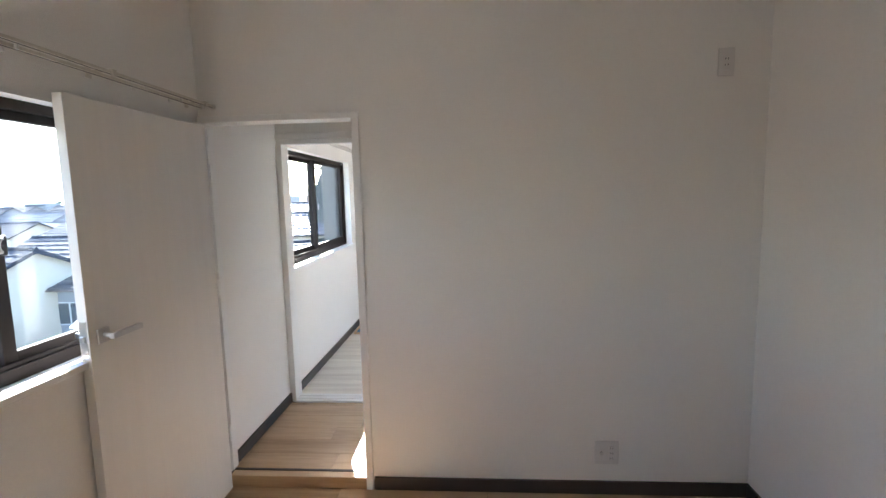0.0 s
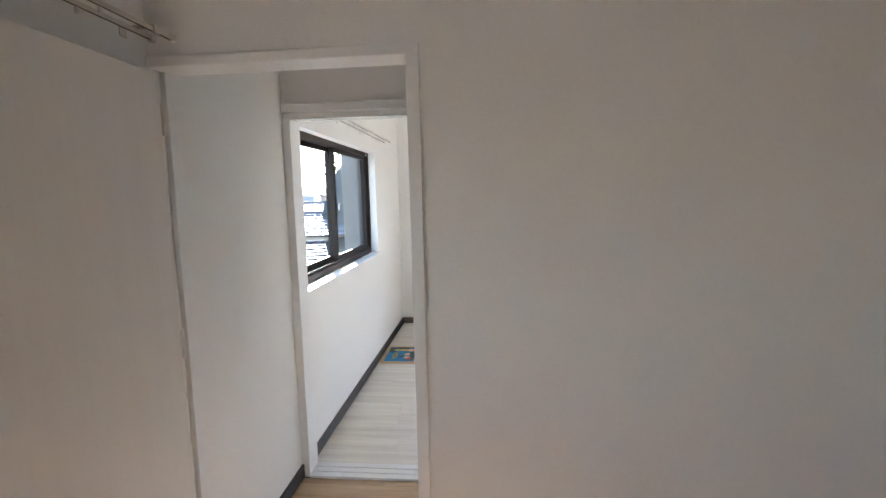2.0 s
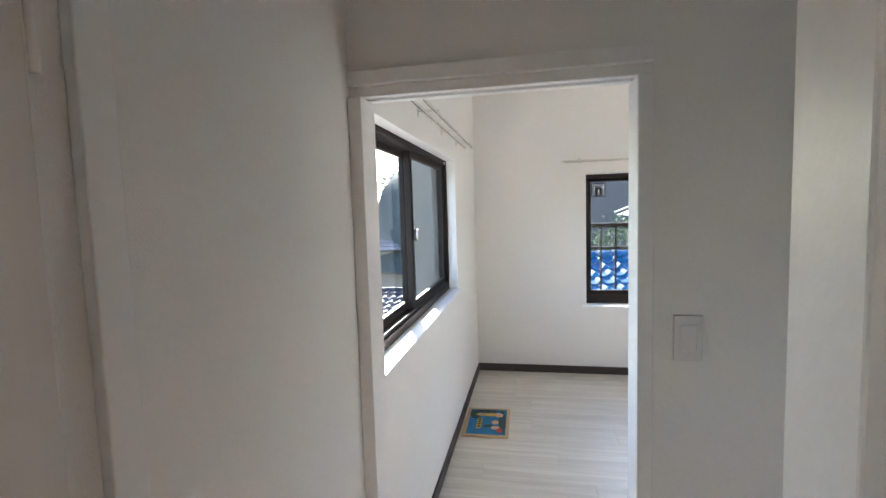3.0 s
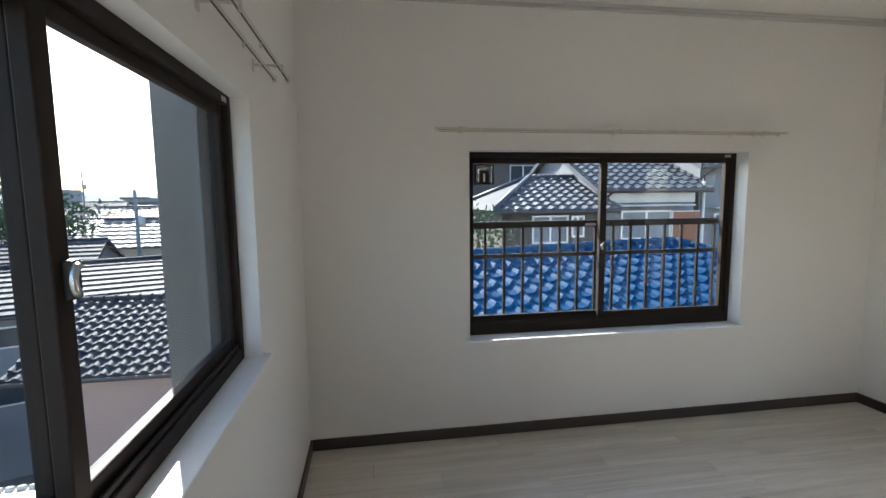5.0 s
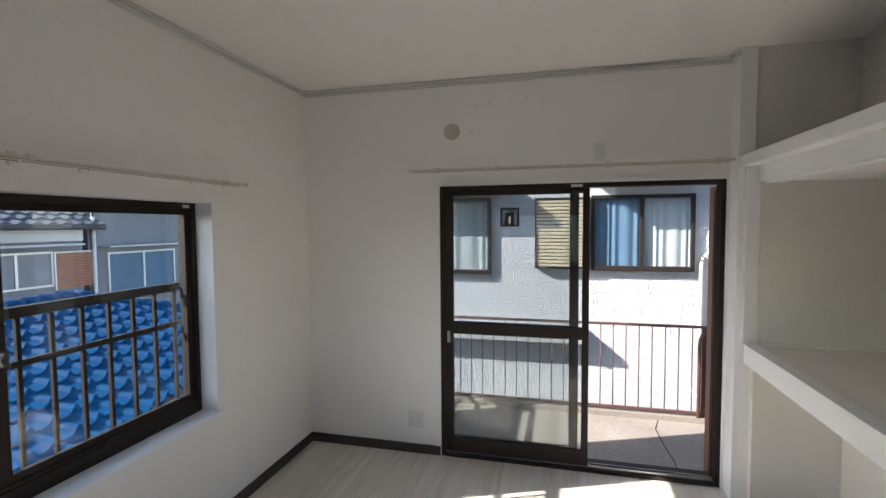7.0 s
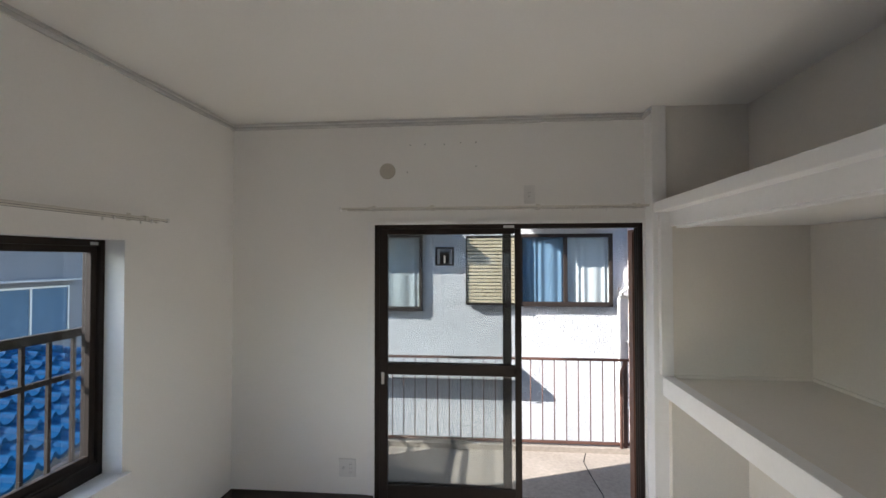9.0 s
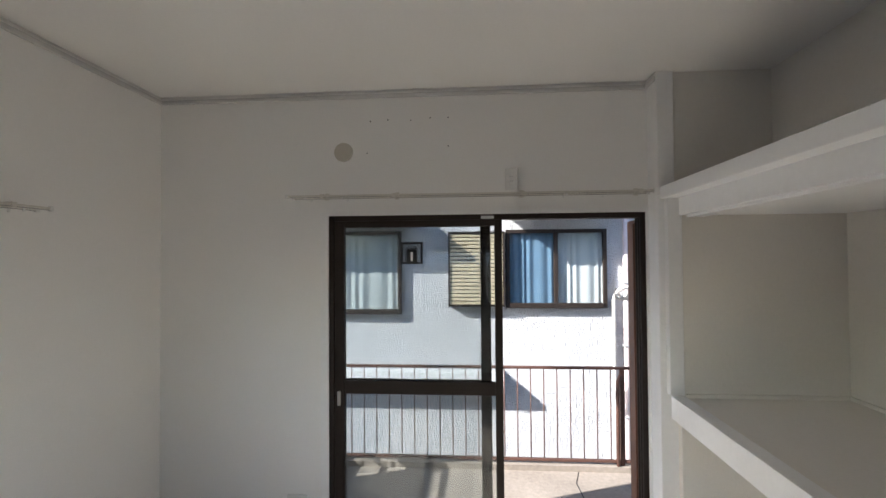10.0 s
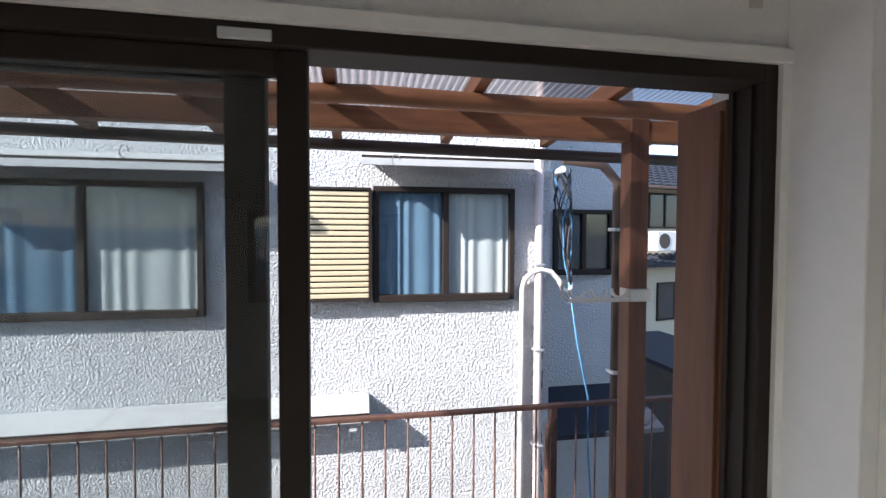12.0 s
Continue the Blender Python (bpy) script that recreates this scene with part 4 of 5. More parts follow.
def neighbour():
    h = thing("neighbour_house", "white stucco two-storey house with brown sash windows", "house", m=pose(NX, 0, 0))
    part("wall", boxes((0, 0.9, 0.0, 6.6, -3.4, 3.9), (0.9, 5.0, -1.36, 6.6, -3.4, 3.9)), STUCCO, h)
    part("roof", boxes((-0.5, 5.5, 0.0 - 0.35, 6.9, 3.9, 4.05), (0.55, 5.5, -1.8, -0.35, 3.9, 4.05)), DARKTILE, h)

    def win(y0, y1, z0, z1, x=0.0, curtains=True):
        t = 0.045
        w = part("window", boxes((x - 0.075, x + 0.02, y0 + t, y1 - t, z0, z0 + 0.06), bevel=0.004), BRONZE, h, "dark bronze sash window")
        for a, b in ((y0, y0 + t), (y1 - t, y1)):
            part("jamb", boxes((x - 0.06, x + 0.02, a, b, z0, z1), bevel=0.004), BRONZE, w)
        part("head", boxes((x - 0.06, x + 0.02, y0 + t, y1 - t, z1 - t, z1), bevel=0.004), BRONZE, w)
        part("meeting_stile", boxes((x - 0.05, x, (y0 + y1) / 2 - 0.025, (y0 + y1) / 2 + 0.025, z0 + 0.06, z1 - t), bevel=0.004), BRONZE, w)
        part("pane", boxes((x - 0.022, x - 0.016, y0 + t, y1 - t, z0 + 0.06, z1 - t)), GLASS, w).visible_shadow = False
        if curtains:
            for a, b, mt in ((y0 + t, (y0 + y1) / 2, CURTAIN), ((y0 + y1) / 2, y1 - t, BLUECURTAIN)):
                bm = bmesh.new()
                n = 70
                rows = []
                for i in range(n):
                    u = i / (n - 1)
                    y = a + (b - a) * u
                    dx = 0.006 + 0.006 * math.sin(u * 34 + 2 * math.sin(u * 9))
                    rows.append([bm.verts.new((x - 0.013 + dx, y, z)) for z in (z0 + 0.06, z1 - t)])
                for p, q in zip(rows, rows[1:]):
                    bm.faces.new((p[0], p[1], q[1], q[0])).smooth = True
                part("curtain", bm, mt, w, "hanging pleated curtain")
        else:
            # near-black sheet stands in for the unlit room behind the glass
            part("dark_room_sheet", boxes((x - 0.012, x - 0.004, y0 + t, y1 - t, z0 + 0.06, z1 - t)), DARKGLASS, w)

    win(0.35, 1.56, 1.01, 1.97)
    win(2.86, 4.55, 0.93, 1.97)
    win(-1.12, -0.42, 1.13, 1.85, 0.9, False)

    def eave(y0, y1, z, depth=0.36):
        bm = boxes((-depth, 0, y0, y1, z - 0.02, z + 0.025), bevel=0.004)
        for v in bm.verts:
            v.co.z += 0.10 * (v.co.x + depth) / depth
        e = part("window_eave", bm, EAVEPAINT, h, "pale sheet-metal eave")
        part("eave_lip", boxes((-depth - 0.014, -depth, y0, y1, z - 0.045, z + 0.008), bevel=0.003), EAVEPAINT, e)
        # raised dark strip gives the shadow line of the eave's groove
        part("eave_groove_shade", boxes((-depth - 0.006, -depth, y0, y1, z + 0.008, z + 0.03)), BRONZE, e, "dark strip painted as the groove's shadow")

    eave(0.30, 1.66, 2.14)
    eave(2.62, 4.9, 2.06)
    eave(1.60, 6.5, 0.12, 0.20)
    part("beam_end", boxes((-0.18, 0, 1.70, 1.76, 0.0, 0.095)), EAVEPAINT, h)
    for a, b in ((1.58, 2.27), (4.57, 5.30)):
        box = part("shutter_box", boxes((-0.05, 0, a, b, 1.03, 1.95)), BRONZE, h, "cream louvered shutter box in a dark frame")
        for y in (a, b - 0.02):
            part("side", boxes((-0.10, -0.05, y, y + 0.02, 1.03, 1.95)), BRONZE, box)
        for z in (1.03, 1.93):
            part("edge", boxes((-0.10, -0.05, a + 0.02, b - 0.02, z, z + 0.02)), BRONZE, box)
        n = 19
        me = mesh_of("slat", boxes((-0.088, -0.05, a + 0.02, b - 0.02, 0, 0.034), bevel=0.005), SHUTTER)
        for i in range(n):
            share("slat", me, box, (0, 0, 1.055 + i * 0.875 / n))
    bm = boxes((0.25, 0.9, -1.36, -0.04, -0.16, -0.11), bevel=0.004)
    for v in bm.verts:
        v.co.z -= 0.26 * (0.9 - v.co.x) / 0.65
    part("lean_to_roof", bm, DARKTILE, h, "small dark sheet roof in the shaded corner")
    # pipes and cables at the corner
    bm = bmesh.new()
    rod(bm, (-0.06, 0.13, -3.4), (-0.06, 0.13, 3.9), 0.035, 12)
    pipe = part("downpipe", bm, PALEPIPE, h, "pale pink plastic downpipe")
    for z in (-1.5, -0.3, 0.55, 1.3, 2.6):
        part("pipe_clip", boxes((-0.10, 0.0, 0.088, 0.172, z, z + 0.022), bevel=0.004), ALU, pipe)
    bm = bmesh.new()
    tube(bm, [(-0.03, 0.27, -3.0), (-0.03, 0.27, 1.1), (-0.05, 0.25, 1.19), (-0.07, 0.19, 1.25), (-0.09, 0.11, 1.27), (-0.10, 0.03, 1.25), (-0.10, -0.04, 1.18), (-0.10, -0.08, 1.10), (-0.09, -0.12, 1.07), (-0.08, -0.16, 1.10), (-0.07, -0.17, 1.15)], 0.022, 10)
    part("conduit", bm, PLASTIC, h, "white bent cable conduit")
    rng = random.Random(5)
    for k in range(9):
        bm = bmesh.new()
        y = -0.05 - 0.02 * rng.random()
        pts = []
        for j in range(12):
            u = j / 11
            pts.append((-0.05 - 0.05 * rng.random(), y - 0.10 * math.sin(u * 5 + k) * (1 - u) - 0.10 * u, 2.12 - 1.0 * u + 0.04 * rng.random()))
        tube(bm, pts, 0.007 if k % 3 else 0.012, 5)
        part("cable", bm, BLUEWIRE if k % 4 == 1 else WIRE, h)
    for k in range(5):
        bm = bmesh.new()
        z = 0.85 - k * 0.32
        tube(bm, [(-0.04, 0.12 + 0.05 * math.sin(j * 1.1 + k), z - 0.5 * j / 7 + 0.05 * math.cos(j * 2.1)) for j in range(8)], 0.006, 5)
        part("cable", bm, WIRE, h)
    bm = bmesh.new()
    tube(bm, [(-0.09, -0.14, 1.15), (-0.07, -0.24, 0.6), (-0.05, -0.36, 0.1), (0.2, -0.5, -0.5), (0.3, -0.6, -1.2)], 0.009, 6)
    part("cable", bm, BLUEWIRE, h, "pale blue hanging cable")
    bm = bmesh.new()
    rod(bm, (-0.02, -0.05, 2.12), (-0.14, -0.05, 2.14), 0.03, 8)
    part("insulator", bm, PLASTIC, h)


neighbour()
dp = thing("drain_pipe", "dark brown drainpipe beside the balcony", "pipe", m=pose(5.75, 0.08, -3.4))
part("pipe", tube(bmesh.new(), ((0, 0, 0), (0, 0, 5.3), (0.02, 0.1, 5.42), (0.05, 0.35, 5.45)), 0.035, 12), DARKPIPE, dp)
for z in (3.0, 4.1, 5.0):
    part("pipe_clip", boxes((-0.045, 0.045, -0.045, 0.045, z, z + 0.02), bevel=0.003), ALU, dp)

# houses seen past the balcony to the south-east
house(pose(14.5, -4.8, 0, 0, 0, -75), 8, 6, -3.4, 3.1, 4.4, CREAMWALL, DARKTILE, "cream rendered house with grey tiled roof", ((1.6, 2.9, 1.75, 2.75), (4.2, 5.4, 1.75, 2.75), (2.0, 3.5, -0.9, 0.2)), frame_mat=BRONZE)
skirt = thing("skirt_roof", "grey tiled skirt roof along the cream house", "roof", m=pose(13.9, -5.0, 0.75, 0, 0, -75))
part("slope", tile_slope(6.5, 0.9, 0.35), DARKTILE, skirt)
cond = thing("air_conditioner", "white outdoor air conditioner unit on the skirt roof", "air conditioner", m=pose(14.4, -6.3, 1.12, 0, 0, -75))
part("case", boxes((0, 0.75, 0, 0.3, 0, 0.55), bevel=0.02), PLASTIC, cond)
part("fan_grille", rod(bmesh.new(), (0.28, -0.012, 0.28), (0.28, 0.001, 0.28), 0.21, 20), DARKPIPE, cond)
shed = thing("lean_to_roof", "dark sheet-metal lean-to roof below the balcony", "shed", m=pose(8.4, -3.9, -3.4))
part("wall", boxes((0.2, 2.3, 0.2, 1.2, 0, 3.1)), DARKWALL, shed)
part("roof", boxes((0, 2.5, 0, 1.4, 3.1, 3.17), bevel=0.01), DARKTILE, shed)

# the blue roof below the north window
BR = dict(run=2.25, rise=0.87, end=6.2)
rise = BR["rise"] / BR["run"]
CORNER = BR["end"] + BR["run"]
blue = thing("blue_roof", "glossy blue pantile hipped roof of the lower wing", "roof", m=pose(0.4, 4.77, -0.24, 0, 0, 16))
part("base", boxes((0.2, CORNER - 0.2, 0.2, 2 * BR["run"] - 0.2, -3.3, -0.06)), PALEWALL, blue)
part("gutter", rod(bmesh.new(), (0, -0.06, -0.05), (CORNER, -0.06, -0.05), 0.05, 10), DARKPIPE, blue, "dark round eaves gutter")


def pantile(w=0.25, l=0.21):
    """One tile: a raised roll and a flat pan, lapping the course below; local x across, y up the slope."""
    bm = bmesh.new()
    prof = [(0.0, 0.004), (0.022, 0.030), (0.045, 0.042), (0.070, 0.032), (0.092, 0.006), (0.125, -0.008), (0.19, -0.010), (0.25, 0.004)]
    n = len(prof)
    lo = [bm.verts.new((x * w / 0.25, 0, z * 1.3 + 0.04)) for x, z in prof]
    hi = [bm.verts.new((x * w / 0.25, l, z + 0.004 + rise * l)) for x, z in prof]
    dn = [bm.verts.new((x * w / 0.25, 0.004, z - 0.002)) for x, z in prof]
    up = [bm.verts.new(v.co) for v in lo]
    for k in range(n - 1):
        bm.faces.new((lo[k], lo[k + 1], hi[k + 1], hi[k])).smooth = k not in (0, 3)
        bm.faces.new((dn[k], dn[k + 1], up[k + 1], up[k]))
    return bm


tile_me = mesh_of("tile", pantile(), BLUETILE)
far_bm = bmesh.new()
ROWS = 11
cx, cy = 0.245, BR["run"] / ROWS
for r in range(ROWS):
    for c in range(int(CORNER / cx)):
        if (c + 0.6) * cx > BR["end"] + BR["run"] - r * cy:
            continue
        if 3 <= c < 29:
            share("tile", tile_me, blue, (c * cx, r * cy, rise * r * cy))
        else:
            one = pantile()
            bmesh.ops.translate(one, verts=one.verts[:], vec=(c * cx, r * cy, rise * r * cy))
            tmp = bpy.data.meshes.new("tile_tmp")
            one.to_mesh(tmp)
            one.free()
            far_bm.from_mesh(tmp)
            bpy.data.meshes.remove(tmp)
tagged(part("outer_tiles", far_bm, BLUETILE, blue), kind="stuff")
bm = bmesh.new()
apex, back = [bm.verts.new(c) for c in ((0, BR["run"], BR["rise"]), (BR["end"], BR["run"], BR["rise"]))], [bm.verts.new(c) for c in ((0, 2 * BR["run"], 0), (CORNER, 2 * BR["run"], 0))]
front = bm.verts.new((CORNER, 0, 0))
bm.faces.new((apex[0], apex[1], back[1], back[0]))
bm.faces.new((apex[1], front, back[1]))
part("far_slope", bm, BLUETILE, blue)


def ridge_run(a, b):
    """Round ridge tiles lapping one another from a to b."""
    a, b = Vector(a), Vector(b)
    bm = bmesh.new()
    n = int((b - a).length / 0.25)
    rod(bm, a, b, 0.06, 10)
    for i in range(n):
        rod(bm, a.lerp(b, i / n), a.lerp(b, (i + 0.85) / n), 0.085, 10, 0.07)
    return bm


part("ridge_tiles", ridge_run((0, BR["run"], BR["rise"] + 0.03), (BR["end"], BR["run"], BR["rise"] + 0.03)), BLUETILE, blue, "round blue ridge tiles")
part("hip_tiles", ridge_run((CORNER, 0, 0.05), (BR["end"], BR["run"], BR["rise"] + 0.03)), BLUETILE, blue, "round blue hip tiles")

# houses to the north
DIM = mat("dim_room_curtain", (0.20, 0.22, 0.25), 0.6, var=0.3, scale=3)
house(pose(4.1, 14.0, 0), 3.1, 5, -3.4, 1.24, 2.1, DARKWALL, SLATE, "dark clad house with silver grey hipped pantile roof",
      ((0.9, 2.0, 0.1, 0.92), (2.1, 2.5, 0.27, 0.9)), fill=DIM, amp=0.05, step=0.055, col=0.33, course=0.31, hip=2.0)
apron = thing("wall_apron", "red-brown boarded apron under the house windows", "panel", m=pose(4.9, 13.93, -0.5))
for i in range(6):
    part("board", boxes((0, 1.75, 0, 0.05, i * 0.095, i * 0.095 + 0.085)), BRICKRED, apron)
house(pose(7.4, 14.6, 0), 3.2, 7, -3.4, 1.85, 3.3, PALEWALL, SLATE, "white rendered house with silver grey pantile roof",
      ((0.7, 2.4, 0.1, 1.0),), fill=DIM, amp=0.05, step=0.055, col=0.33, course=0.31)
FASCIA = mat("white_fascia_paint", (0.62, 0.62, 0.60), 0.5, var=0.06)
band = thing("eave_fascia", "white painted fascia band under the tiled eave", "fascia", m=pose(7.4, 14.55, 1.25))
part("board", boxes((0, 3.2, 0, 0.05, 0, 0.32), bevel=0.005), FASCIA, band)
porch = thing("window_canopy", "grey sheet-metal window canopy on the house wall", "canopy", m=pose(7.8, 14.1, 1.14))
part("sheet", boxes((0, 2.5, 0, 0.5, 0, 0.05), bevel=0.01), EAVEPAINT, porch)
pan = thing("wall_panel", "red-brown slatted shutter panel beside the house window", "panel", m=pose(9.8, 14.52, 0.02))
for i in range(12):
    part("slat", boxes((0.04, 1.0, 0, 0.06, i * 0.077, i * 0.077 + 0.062)), BRICKRED, pan)
part("frame", boxes((0, 0.04, -0.01, 0.06, -0.02, 0.95), (1.0, 1.04, -0.01, 0.06, -0.02, 0.95), (0.04, 1.0, -0.01, 0.06, 0.925, 0.96), bevel=0.004), ALU, pan, "pale metal frame")
house(pose(11.0, 14.9, 0), 7.0, 6, -3.4, 2.6, 4.0, PALEWALL, SLATE, "tall grey rendered house with a canopied window",
      ((0.55, 3.0, -0.6, 0.86),), fill=BLUECURTAIN)
hood = thing("window_canopy", "grey sheet-metal window canopy on the house wall", "canopy", m=pose(11.3, 14.45, 1.02))
part("sheet", boxes((0, 3.0, 0, 0.45, 0, 0.05), bevel=0.01), EAVEPAINT, hood)
pipe2 = thing("downpipe", "white plastic downpipe between the two houses", "pipe", m=pose(10.85, 14.5, -3.4))
part("pipe", rod(bmesh.new(), (0, 0, 0), (0, 0, 5.3), 0.05, 10), FASCIA, pipe2)
house(pose(-1.5, 26, 0), 12, 8, -3.4, 3.6, 5.0, DARKWALL, DARKTILE, "grey rendered house behind the tiled roofs", ((9.5, 11.0, 2.2, 3.2), (2, 3.5, 1.8, 3.0)))
house(pose(17, 22, 0), 10, 8, -3.4, 2.6, 4.2, PALEWALL, SLATE, "pale rendered house with grey tiled roof", ((1, 3, 0.5, 1.7),))

# houses to the west and north-west
house(pose(-7.75, 13.2, 0), 6.6, 5.4, -7.4, -2.45, -1.4, PINK, DARKTILE, "pale pink rendered house with dark pantile roof", (), amp=0.05, step=0.055)
house(pose(-12.6, 17.05, 0, 0, 0, 24), 6.5, 6.4, -7.6, -1.95, -0.95, PALEWALL, DARKTILE, "pale grey house with dark ribbed roof", ((1.1, 2.5, -3.2, -2.5), (2.5, 3.9, -3.2, -2.5), (1.1, 2.7, -5.1, -4.4)), amp=0.004, course=0.4, step=0.05)
house(pose(-22.3, 26.4, 0, 0, 0, 12), 8.0, 6, -7.6, -2.05, -0.75, PALEWALL, DARKTILE, "pale grey house with dark ribbed roof", ((1.2, 2.2, -3.6, -2.9), (4.0, 5.6, -3.6, -2.6)), amp=0.004, course=0.4, step=0.05)
house(pose(-25.3, 18.2, 0), 9.2, 5, -7.6, -2.35, -1.5, PALEWALL, DARKTILE, "cream house with dark ribbed roof", ((6.5, 8.5, -4.3, -3.2), (2, 4, -4.3, -3.2)), amp=0.004, course=0.4, step=0.05)
annex = thing("tin_porch", "pale sunlit tin porch roof between houses", "porch", m=pose(-13.7, 15.6, -3.2, 12, 0, 18))
part("sheet", boxes((-1.0, 1.0, -1.0, 1.0, 0, 0.05), bevel=0.01), TIN, annex)
for i in range(5):
    part("seam", boxes((-1.0 + i * 0.49, -0.96 + i * 0.49, -1.0, 1.0, 0.052, 0.08)), TIN, annex)
part("post", boxes((-0.9, -0.8, -0.9, -0.8, -4.4, 0.0), (0.8, 0.9, -0.9, -0.8, -4.4, 0.0)), DARKWALL, annex)

# pale flat roof close below the west window
near = thing("near_roof", "pale sunlit sheet roof with a ribbed edge", "roof", m=pose(-9.2, 7.55, -2.42, 0, 0, 4))
part("deck", boxes((0, 5.6, -3.2, 0, -0.08, 0.0)), TIN, near)
part("wall", boxes((0.2, 5.4, -3.0, -0.2, -4.8, -0.08)), PALEWALL, near)
bm = bmesh.new()
for i in range(40):
    rod(bm, (i * 0.14, -0.02, 0.01), (i * 0.14 + 0.10, -0.02, 0.01), 0.04, 8)
part("edge_tiles", bm, TIN, near, "ribbed edge tiles")

# more of the town further off
rng = random.Random(11)
walls, roofs = (PALEWALL, CREAMWALL, PALEWALL, DARKWALL, PINK), (DARKTILE, SLATE, DARKTILE)
spots = []
for i in range(60):
    y = rng.uniform(36, 120)
    x = -rng.uniform(0.30, 1.25) * y
    if all((x - a) ** 2 + (y - b) ** 2 > 120 for a, b in spots):
        spots.append((x, y))
for k, (x, y) in enumerate(spots):
    hill = max(0.0, (x / y + 0.62)) * 13 + (y - 36) * 0.02
    zb = -7.6
    ze = -2.6 + hill + rng.uniform(-0.6, 0.8)
    w = rng.uniform(7, 11)
    house(pose(x, y, 0, 0, 0, rng.uniform(-14, 14)), w, 7, zb, ze, ze + rng.uniform(1.1, 1.7), walls[k % 5], roofs[k % 3], "distant two-storey house with a tiled roof",
          ((1, 2.6, ze - 1.8, ze - 0.8), (w - 3, w - 1.2, ze - 1.8, ze - 0.8)), col=0.6, course=0.5, amp=0.03)
for i in range(12):
    y = rng.uniform(6, 26)
    x = -rng.uniform(26, 60)
    ze = -2.4 + rng.uniform(-0.6, 0.6)
    house(pose(x, y, 0, 0, 0, rng.uniform(-14, 14)), 8, 6.5, -7.6, ze, ze + 1.4, walls[i % 5], roofs[i % 3], "distant two-storey house with a tiled roof", ((1, 2.6, ze - 1.8, ze - 0.8),), col=0.6, course=0.5, amp=0.03)
for i in range(8):
    a = i / 8
    bl = thing("far_block", "distant pale apartment block in haze", "building", m=pose(-330 + 40 * i + rng.uniform(-10, 10), 330 + 60 * math.sin(i * 2.1), -7.6))
    hh = rng.uniform(9, 17)
    part("wall", boxes((0, 18, 0, 12, 0, hh)), PALEWALL, bl)
    for f in range(int(hh / 3)):
        part("window", boxes((1, 17, -0.15, 0, f * 3 + 1.2, f * 3 + 2.4)), DARKGLASS, bl)

# wooded hills on the skyline, distance haze carried by their colour
bm = bmesh.new()
n = 90
prev = None
for i in range(n + 1):
    a = math.pi * (0.30 + 0.85 * i / n)
    hgt = 10 + 9 * noise.noise((i * 0.09, 3.1, 0)) + 4 * noise.noise((i * 0.4, 1.1, 0)) + 3 * noise.noise((i * 1.3, 7.1, 0))
    hgt = max(4, hgt)
    cur = [bm.verts.new((r * math.cos(a), r * math.sin(a), z)) for r, z in ((560, -9), (640, hgt * 0.7), (720, hgt), (900, -9))]
    if prev:
        for k in range(3):
            bm.faces.new((prev[k], cur[k], cur[k + 1], prev[k + 1])).smooth = True
    prev = cur
setting("backdrop_hills", bm, HAZE, "wooded hills on the skyline with haze painted into their colour", "hills")


bm = bmesh.new()
grid = []
for i in range(25):
    row = []
    for j in range(9):
        x, y = -14 + 2.6 * i, 36 + 4.0 * j
        row.append(bm.verts.new((x, y, -3.5 + 13 * math.sin(math.pi * j / 8) * (0.75 + 0.25 * math.cos((i - 8) * 0.2)) + 1.6 * noise.noise((i * 0.7, j * 0.9, 2)))))
    grid.append(row)
for i in range(24):
    for j in range(8):
        bm.faces.new((grid[i][j], grid[i + 1][j], grid[i + 1][j + 1], grid[i][j + 1])).smooth = True
setting("backdrop_slope", bm, HILLWOOD, "dark wooded slope behind the northern houses", "hills")


def tree(x, y, z, h, r, leaf, label, seed):
    rg = random.Random(seed)
    t = thing("tree", label, "tree", m=pose(x, y, z))
    bm = bmesh.new()
    rod(bm, (0, 0, 0), (0.1, 0, h * 0.55), h * 0.035, 8, h * 0.02)
    ends = []
    for i in range(9):
        a, b = rg.uniform(0, 6.28), rg.uniform(0.35, 0.95)
        e = Vector((r * 0.7 * math.cos(a), r * 0.7 * math.sin(a), h * (0.45 + 0.5 * b)))
        rod(bm, (0.05, 0, h * (0.3 + 0.2 * b)), e, h * 0.012, 5, h * 0.004)
        ends.append(e)
    part("trunk", bm, BARK, t)
    bm = bmesh.new()
    for i in range(1500):
        c = rg.choice(ends)
        p = c + Vector((rg.gauss(0, 1), rg.gauss(0, 1), rg.gauss(0, 0.8))) * r * 0.30
        s = rg.uniform(0.04, 0.09) * r * 0.8
        q = Euler((rg.uniform(0, 6), rg.uniform(0, 6), rg.uniform(0, 6))).to_matrix()
        v = [bm.verts.new(p + q @ Vector(o) * s) for o in ((-1, 0, 0), (0, -0.6, 0.15), (1.2, 0, 0), (0, 0.6, 0.15))]
        bm.faces.new(v)
    part("crown", bm, leaf, t)


tree(-31, 42, -7.6, 10.2, 4.2, LEAF, "tall dark evergreen tree among the houses", 1)
tree(-26, 44, -7.6, 8.6, 3.6, LEAF, "dark green tree among the houses", 2)
tree(-34, 43, -7.6, 7.6, 2.8, AUTUMN, "russet autumn tree among the houses", 3)
tree(-12.0, 15.6, -7.6, 2.6, 0.9, LEAF, "garden shrub beside the grey house", 4)
tree(2.9, 12.9, -3.4, 4.7, 0.9, LEAF, "garden bush beside the dark house", 5)
tree(-17, 70, -7.6, 16, 5, LEAF, "dark green tree on the rise", 6)
tree(-45, 60, -7.6, 9, 5, LEAF, "dark green tree among the houses", 7)


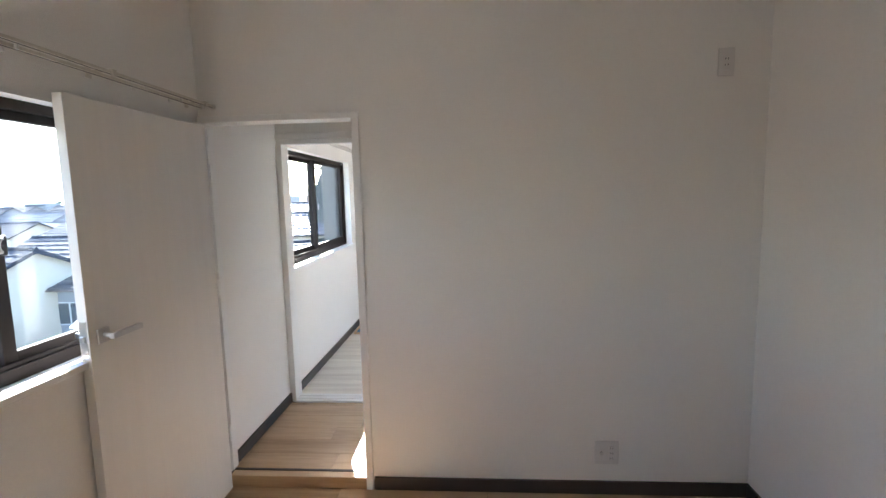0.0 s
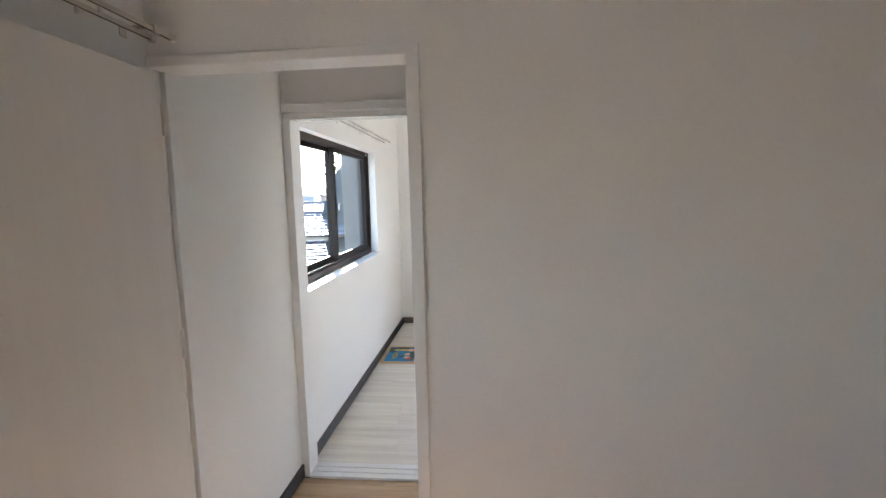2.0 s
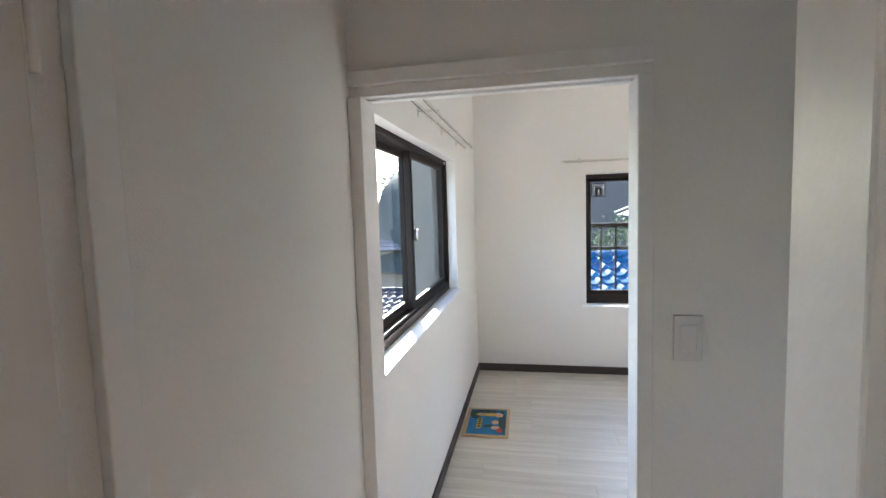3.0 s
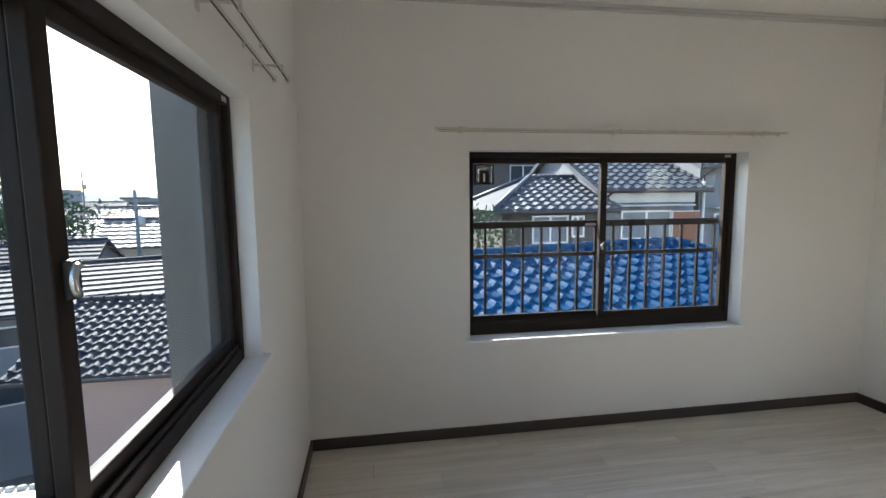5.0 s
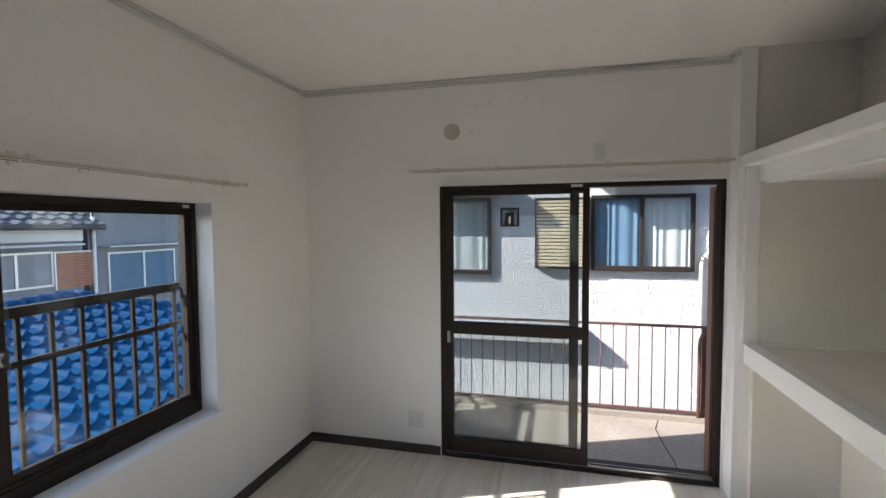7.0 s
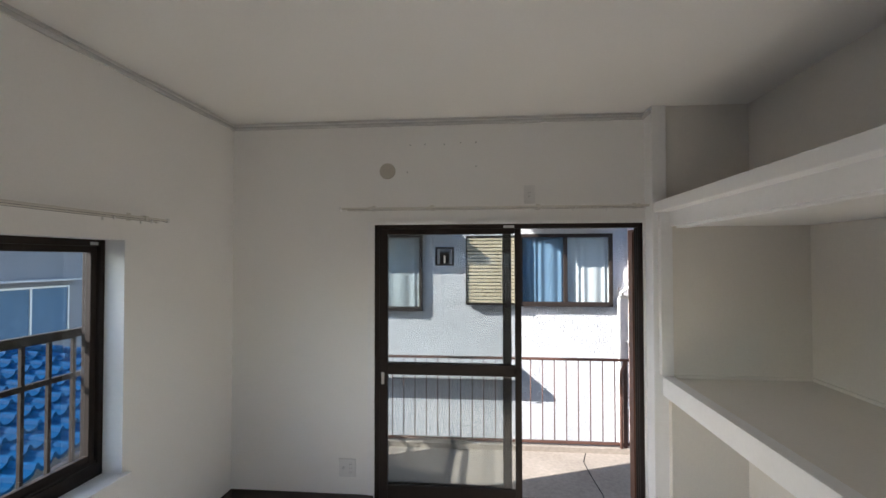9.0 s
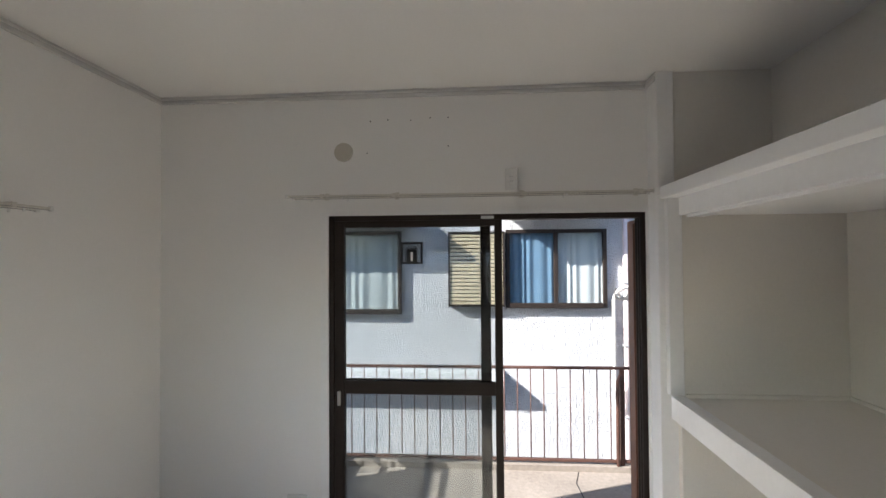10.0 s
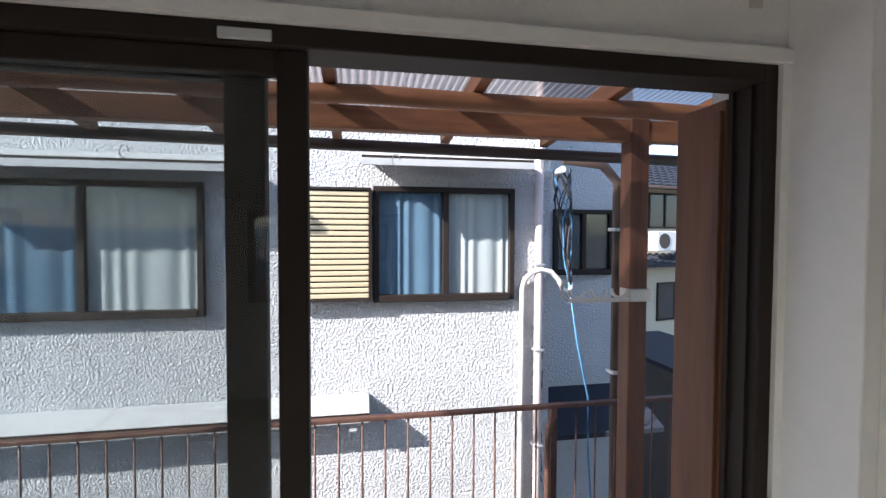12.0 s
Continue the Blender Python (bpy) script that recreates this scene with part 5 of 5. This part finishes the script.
def utility_pole(x, y, z, h):
    p = thing("utility_pole", "grey concrete utility pole with crossarms", "utility pole", m=pose(x, y, z))
    part("shaft", rod(bmesh.new(), (0, 0, 0), (0, 0, h), 0.16, 10, 0.10), PALEWALL, p)
    for k in range(2):
        part("crossarm", boxes((-0.9, 0.9, -0.05, 0.05, h - 0.6 - k * 0.7, h - 0.5 - k * 0.7)), DARKPIPE, p)
    part("transformer", rod(bmesh.new(), (0.3, 0, h - 2.4), (0.3, 0, h - 1.7), 0.2, 10), EAVEPAINT, p)


an = thing("tv_antenna", "thin rooftop television antenna on a mast", "antenna", m=pose(-6.5, 36, 2.0))
bm = bmesh.new()
rod(bm, (0, 0, -4), (0, 0, 2.6), 0.03, 6)
part("mast", bm, ALU, an)
for k in range(5):
    bm = bmesh.new()
    rod(bm, (-0.5 + 0.05 * k, 0, 2.4 - 0.22 * k), (0.5 - 0.05 * k, 0, 2.4 - 0.22 * k), 0.015, 5)
    part("element", bm, ALU, an)
poles = ((-29.5, 40, 10.2), (-19, 28, 8.2), (-37, 70, 13), (-14.5, 34, 9.8))
for x, y, h in poles:
    utility_pole(x, y, -7.6, h)


def wire(a, b, sag):
    bm = bmesh.new()
    tube(bm, [Vector(a).lerp(Vector(b), j / 14) - Vector((0, 0, sag * 4 * (j / 14) * (1 - j / 14))) for j in range(15)], 0.018, 5)
    tagged(part("power_line", bm, WIRE), "black overhead power line between poles", "cable", "overhead power lines")


for k in range(4):
    wire((-30.2 + k * 0.4, 40, 2.0 - (k % 2) * 0.7), (-45, 8 + k, 1.6 - k * 0.5), 1.2)
    wire((-30.2 + k * 0.4, 40, 2.0 - (k % 2) * 0.7), (-15.2 + k * 0.4, 34, 1.6 - (k % 2) * 0.6), 0.8)

# ---- floor planks, laid last ----
setting("floor", boxes((0, 1.5, 0.0, 0.86, -0.12, -0.012), (0, RX, R1Y, 0.0, -0.18, FZ - 0.012), (0, 1.67, 0.86, 0.95, -0.12, -0.012), (0, EX, 0.95, NY, -0.12, -0.012), (1.67, EX, 0.08, 0.95, -0.12, -0.002)),
        DARKBASE, "boarded floor of the two rooms and corridor", "floor")
floor_ob = bpy.data.objects["floor"]


def lay(x0, x1, y0, y1, pw, pl, material, gap, seed, z=0.0):
    rg = random.Random(seed)
    y, r = y0, 0
    cache = {}
    while y < y1 - 0.01:
        w = min(pw, y1 - y)
        x = x0 - rg.uniform(0.1, 0.9) * pl
        while x < x1 - 0.005:
            a, b = max(x, x0), min(x + pl, x1)
            x += pl
            if b - a < 0.02:
                continue
            key = (round(b - a, 3), round(w, 3))
            if key not in cache:
                cache[key] = mesh_of("plank", boxes((gap, b - a - gap, gap, w - gap, -0.012, 0.0), bevel=0.0008), material)
            share("plank", cache[key], floor_ob, (a, y, z))
        y += w
        r += 1


lay(0, EX, 0.978, NY, 0.152, 0.91, VINYL, 0.0004, 3)
lay(0, 1.5, 0.062, 0.856, 0.15, 0.75, OAK, 0.0007, 4)
part("riser", boxes((0.02, 0.742, -0.006, 0.045, FZ, 0.0), bevel=0.003), OAK, floor_ob)
lay(0, RX, -1.75, 0.0, 0.15, 0.75, OAK, 0.0007, 5, FZ)
lay(0, RX, R1Y, -1.75, 0.15, 2.7, OAK, 0.0007, 6, FZ)
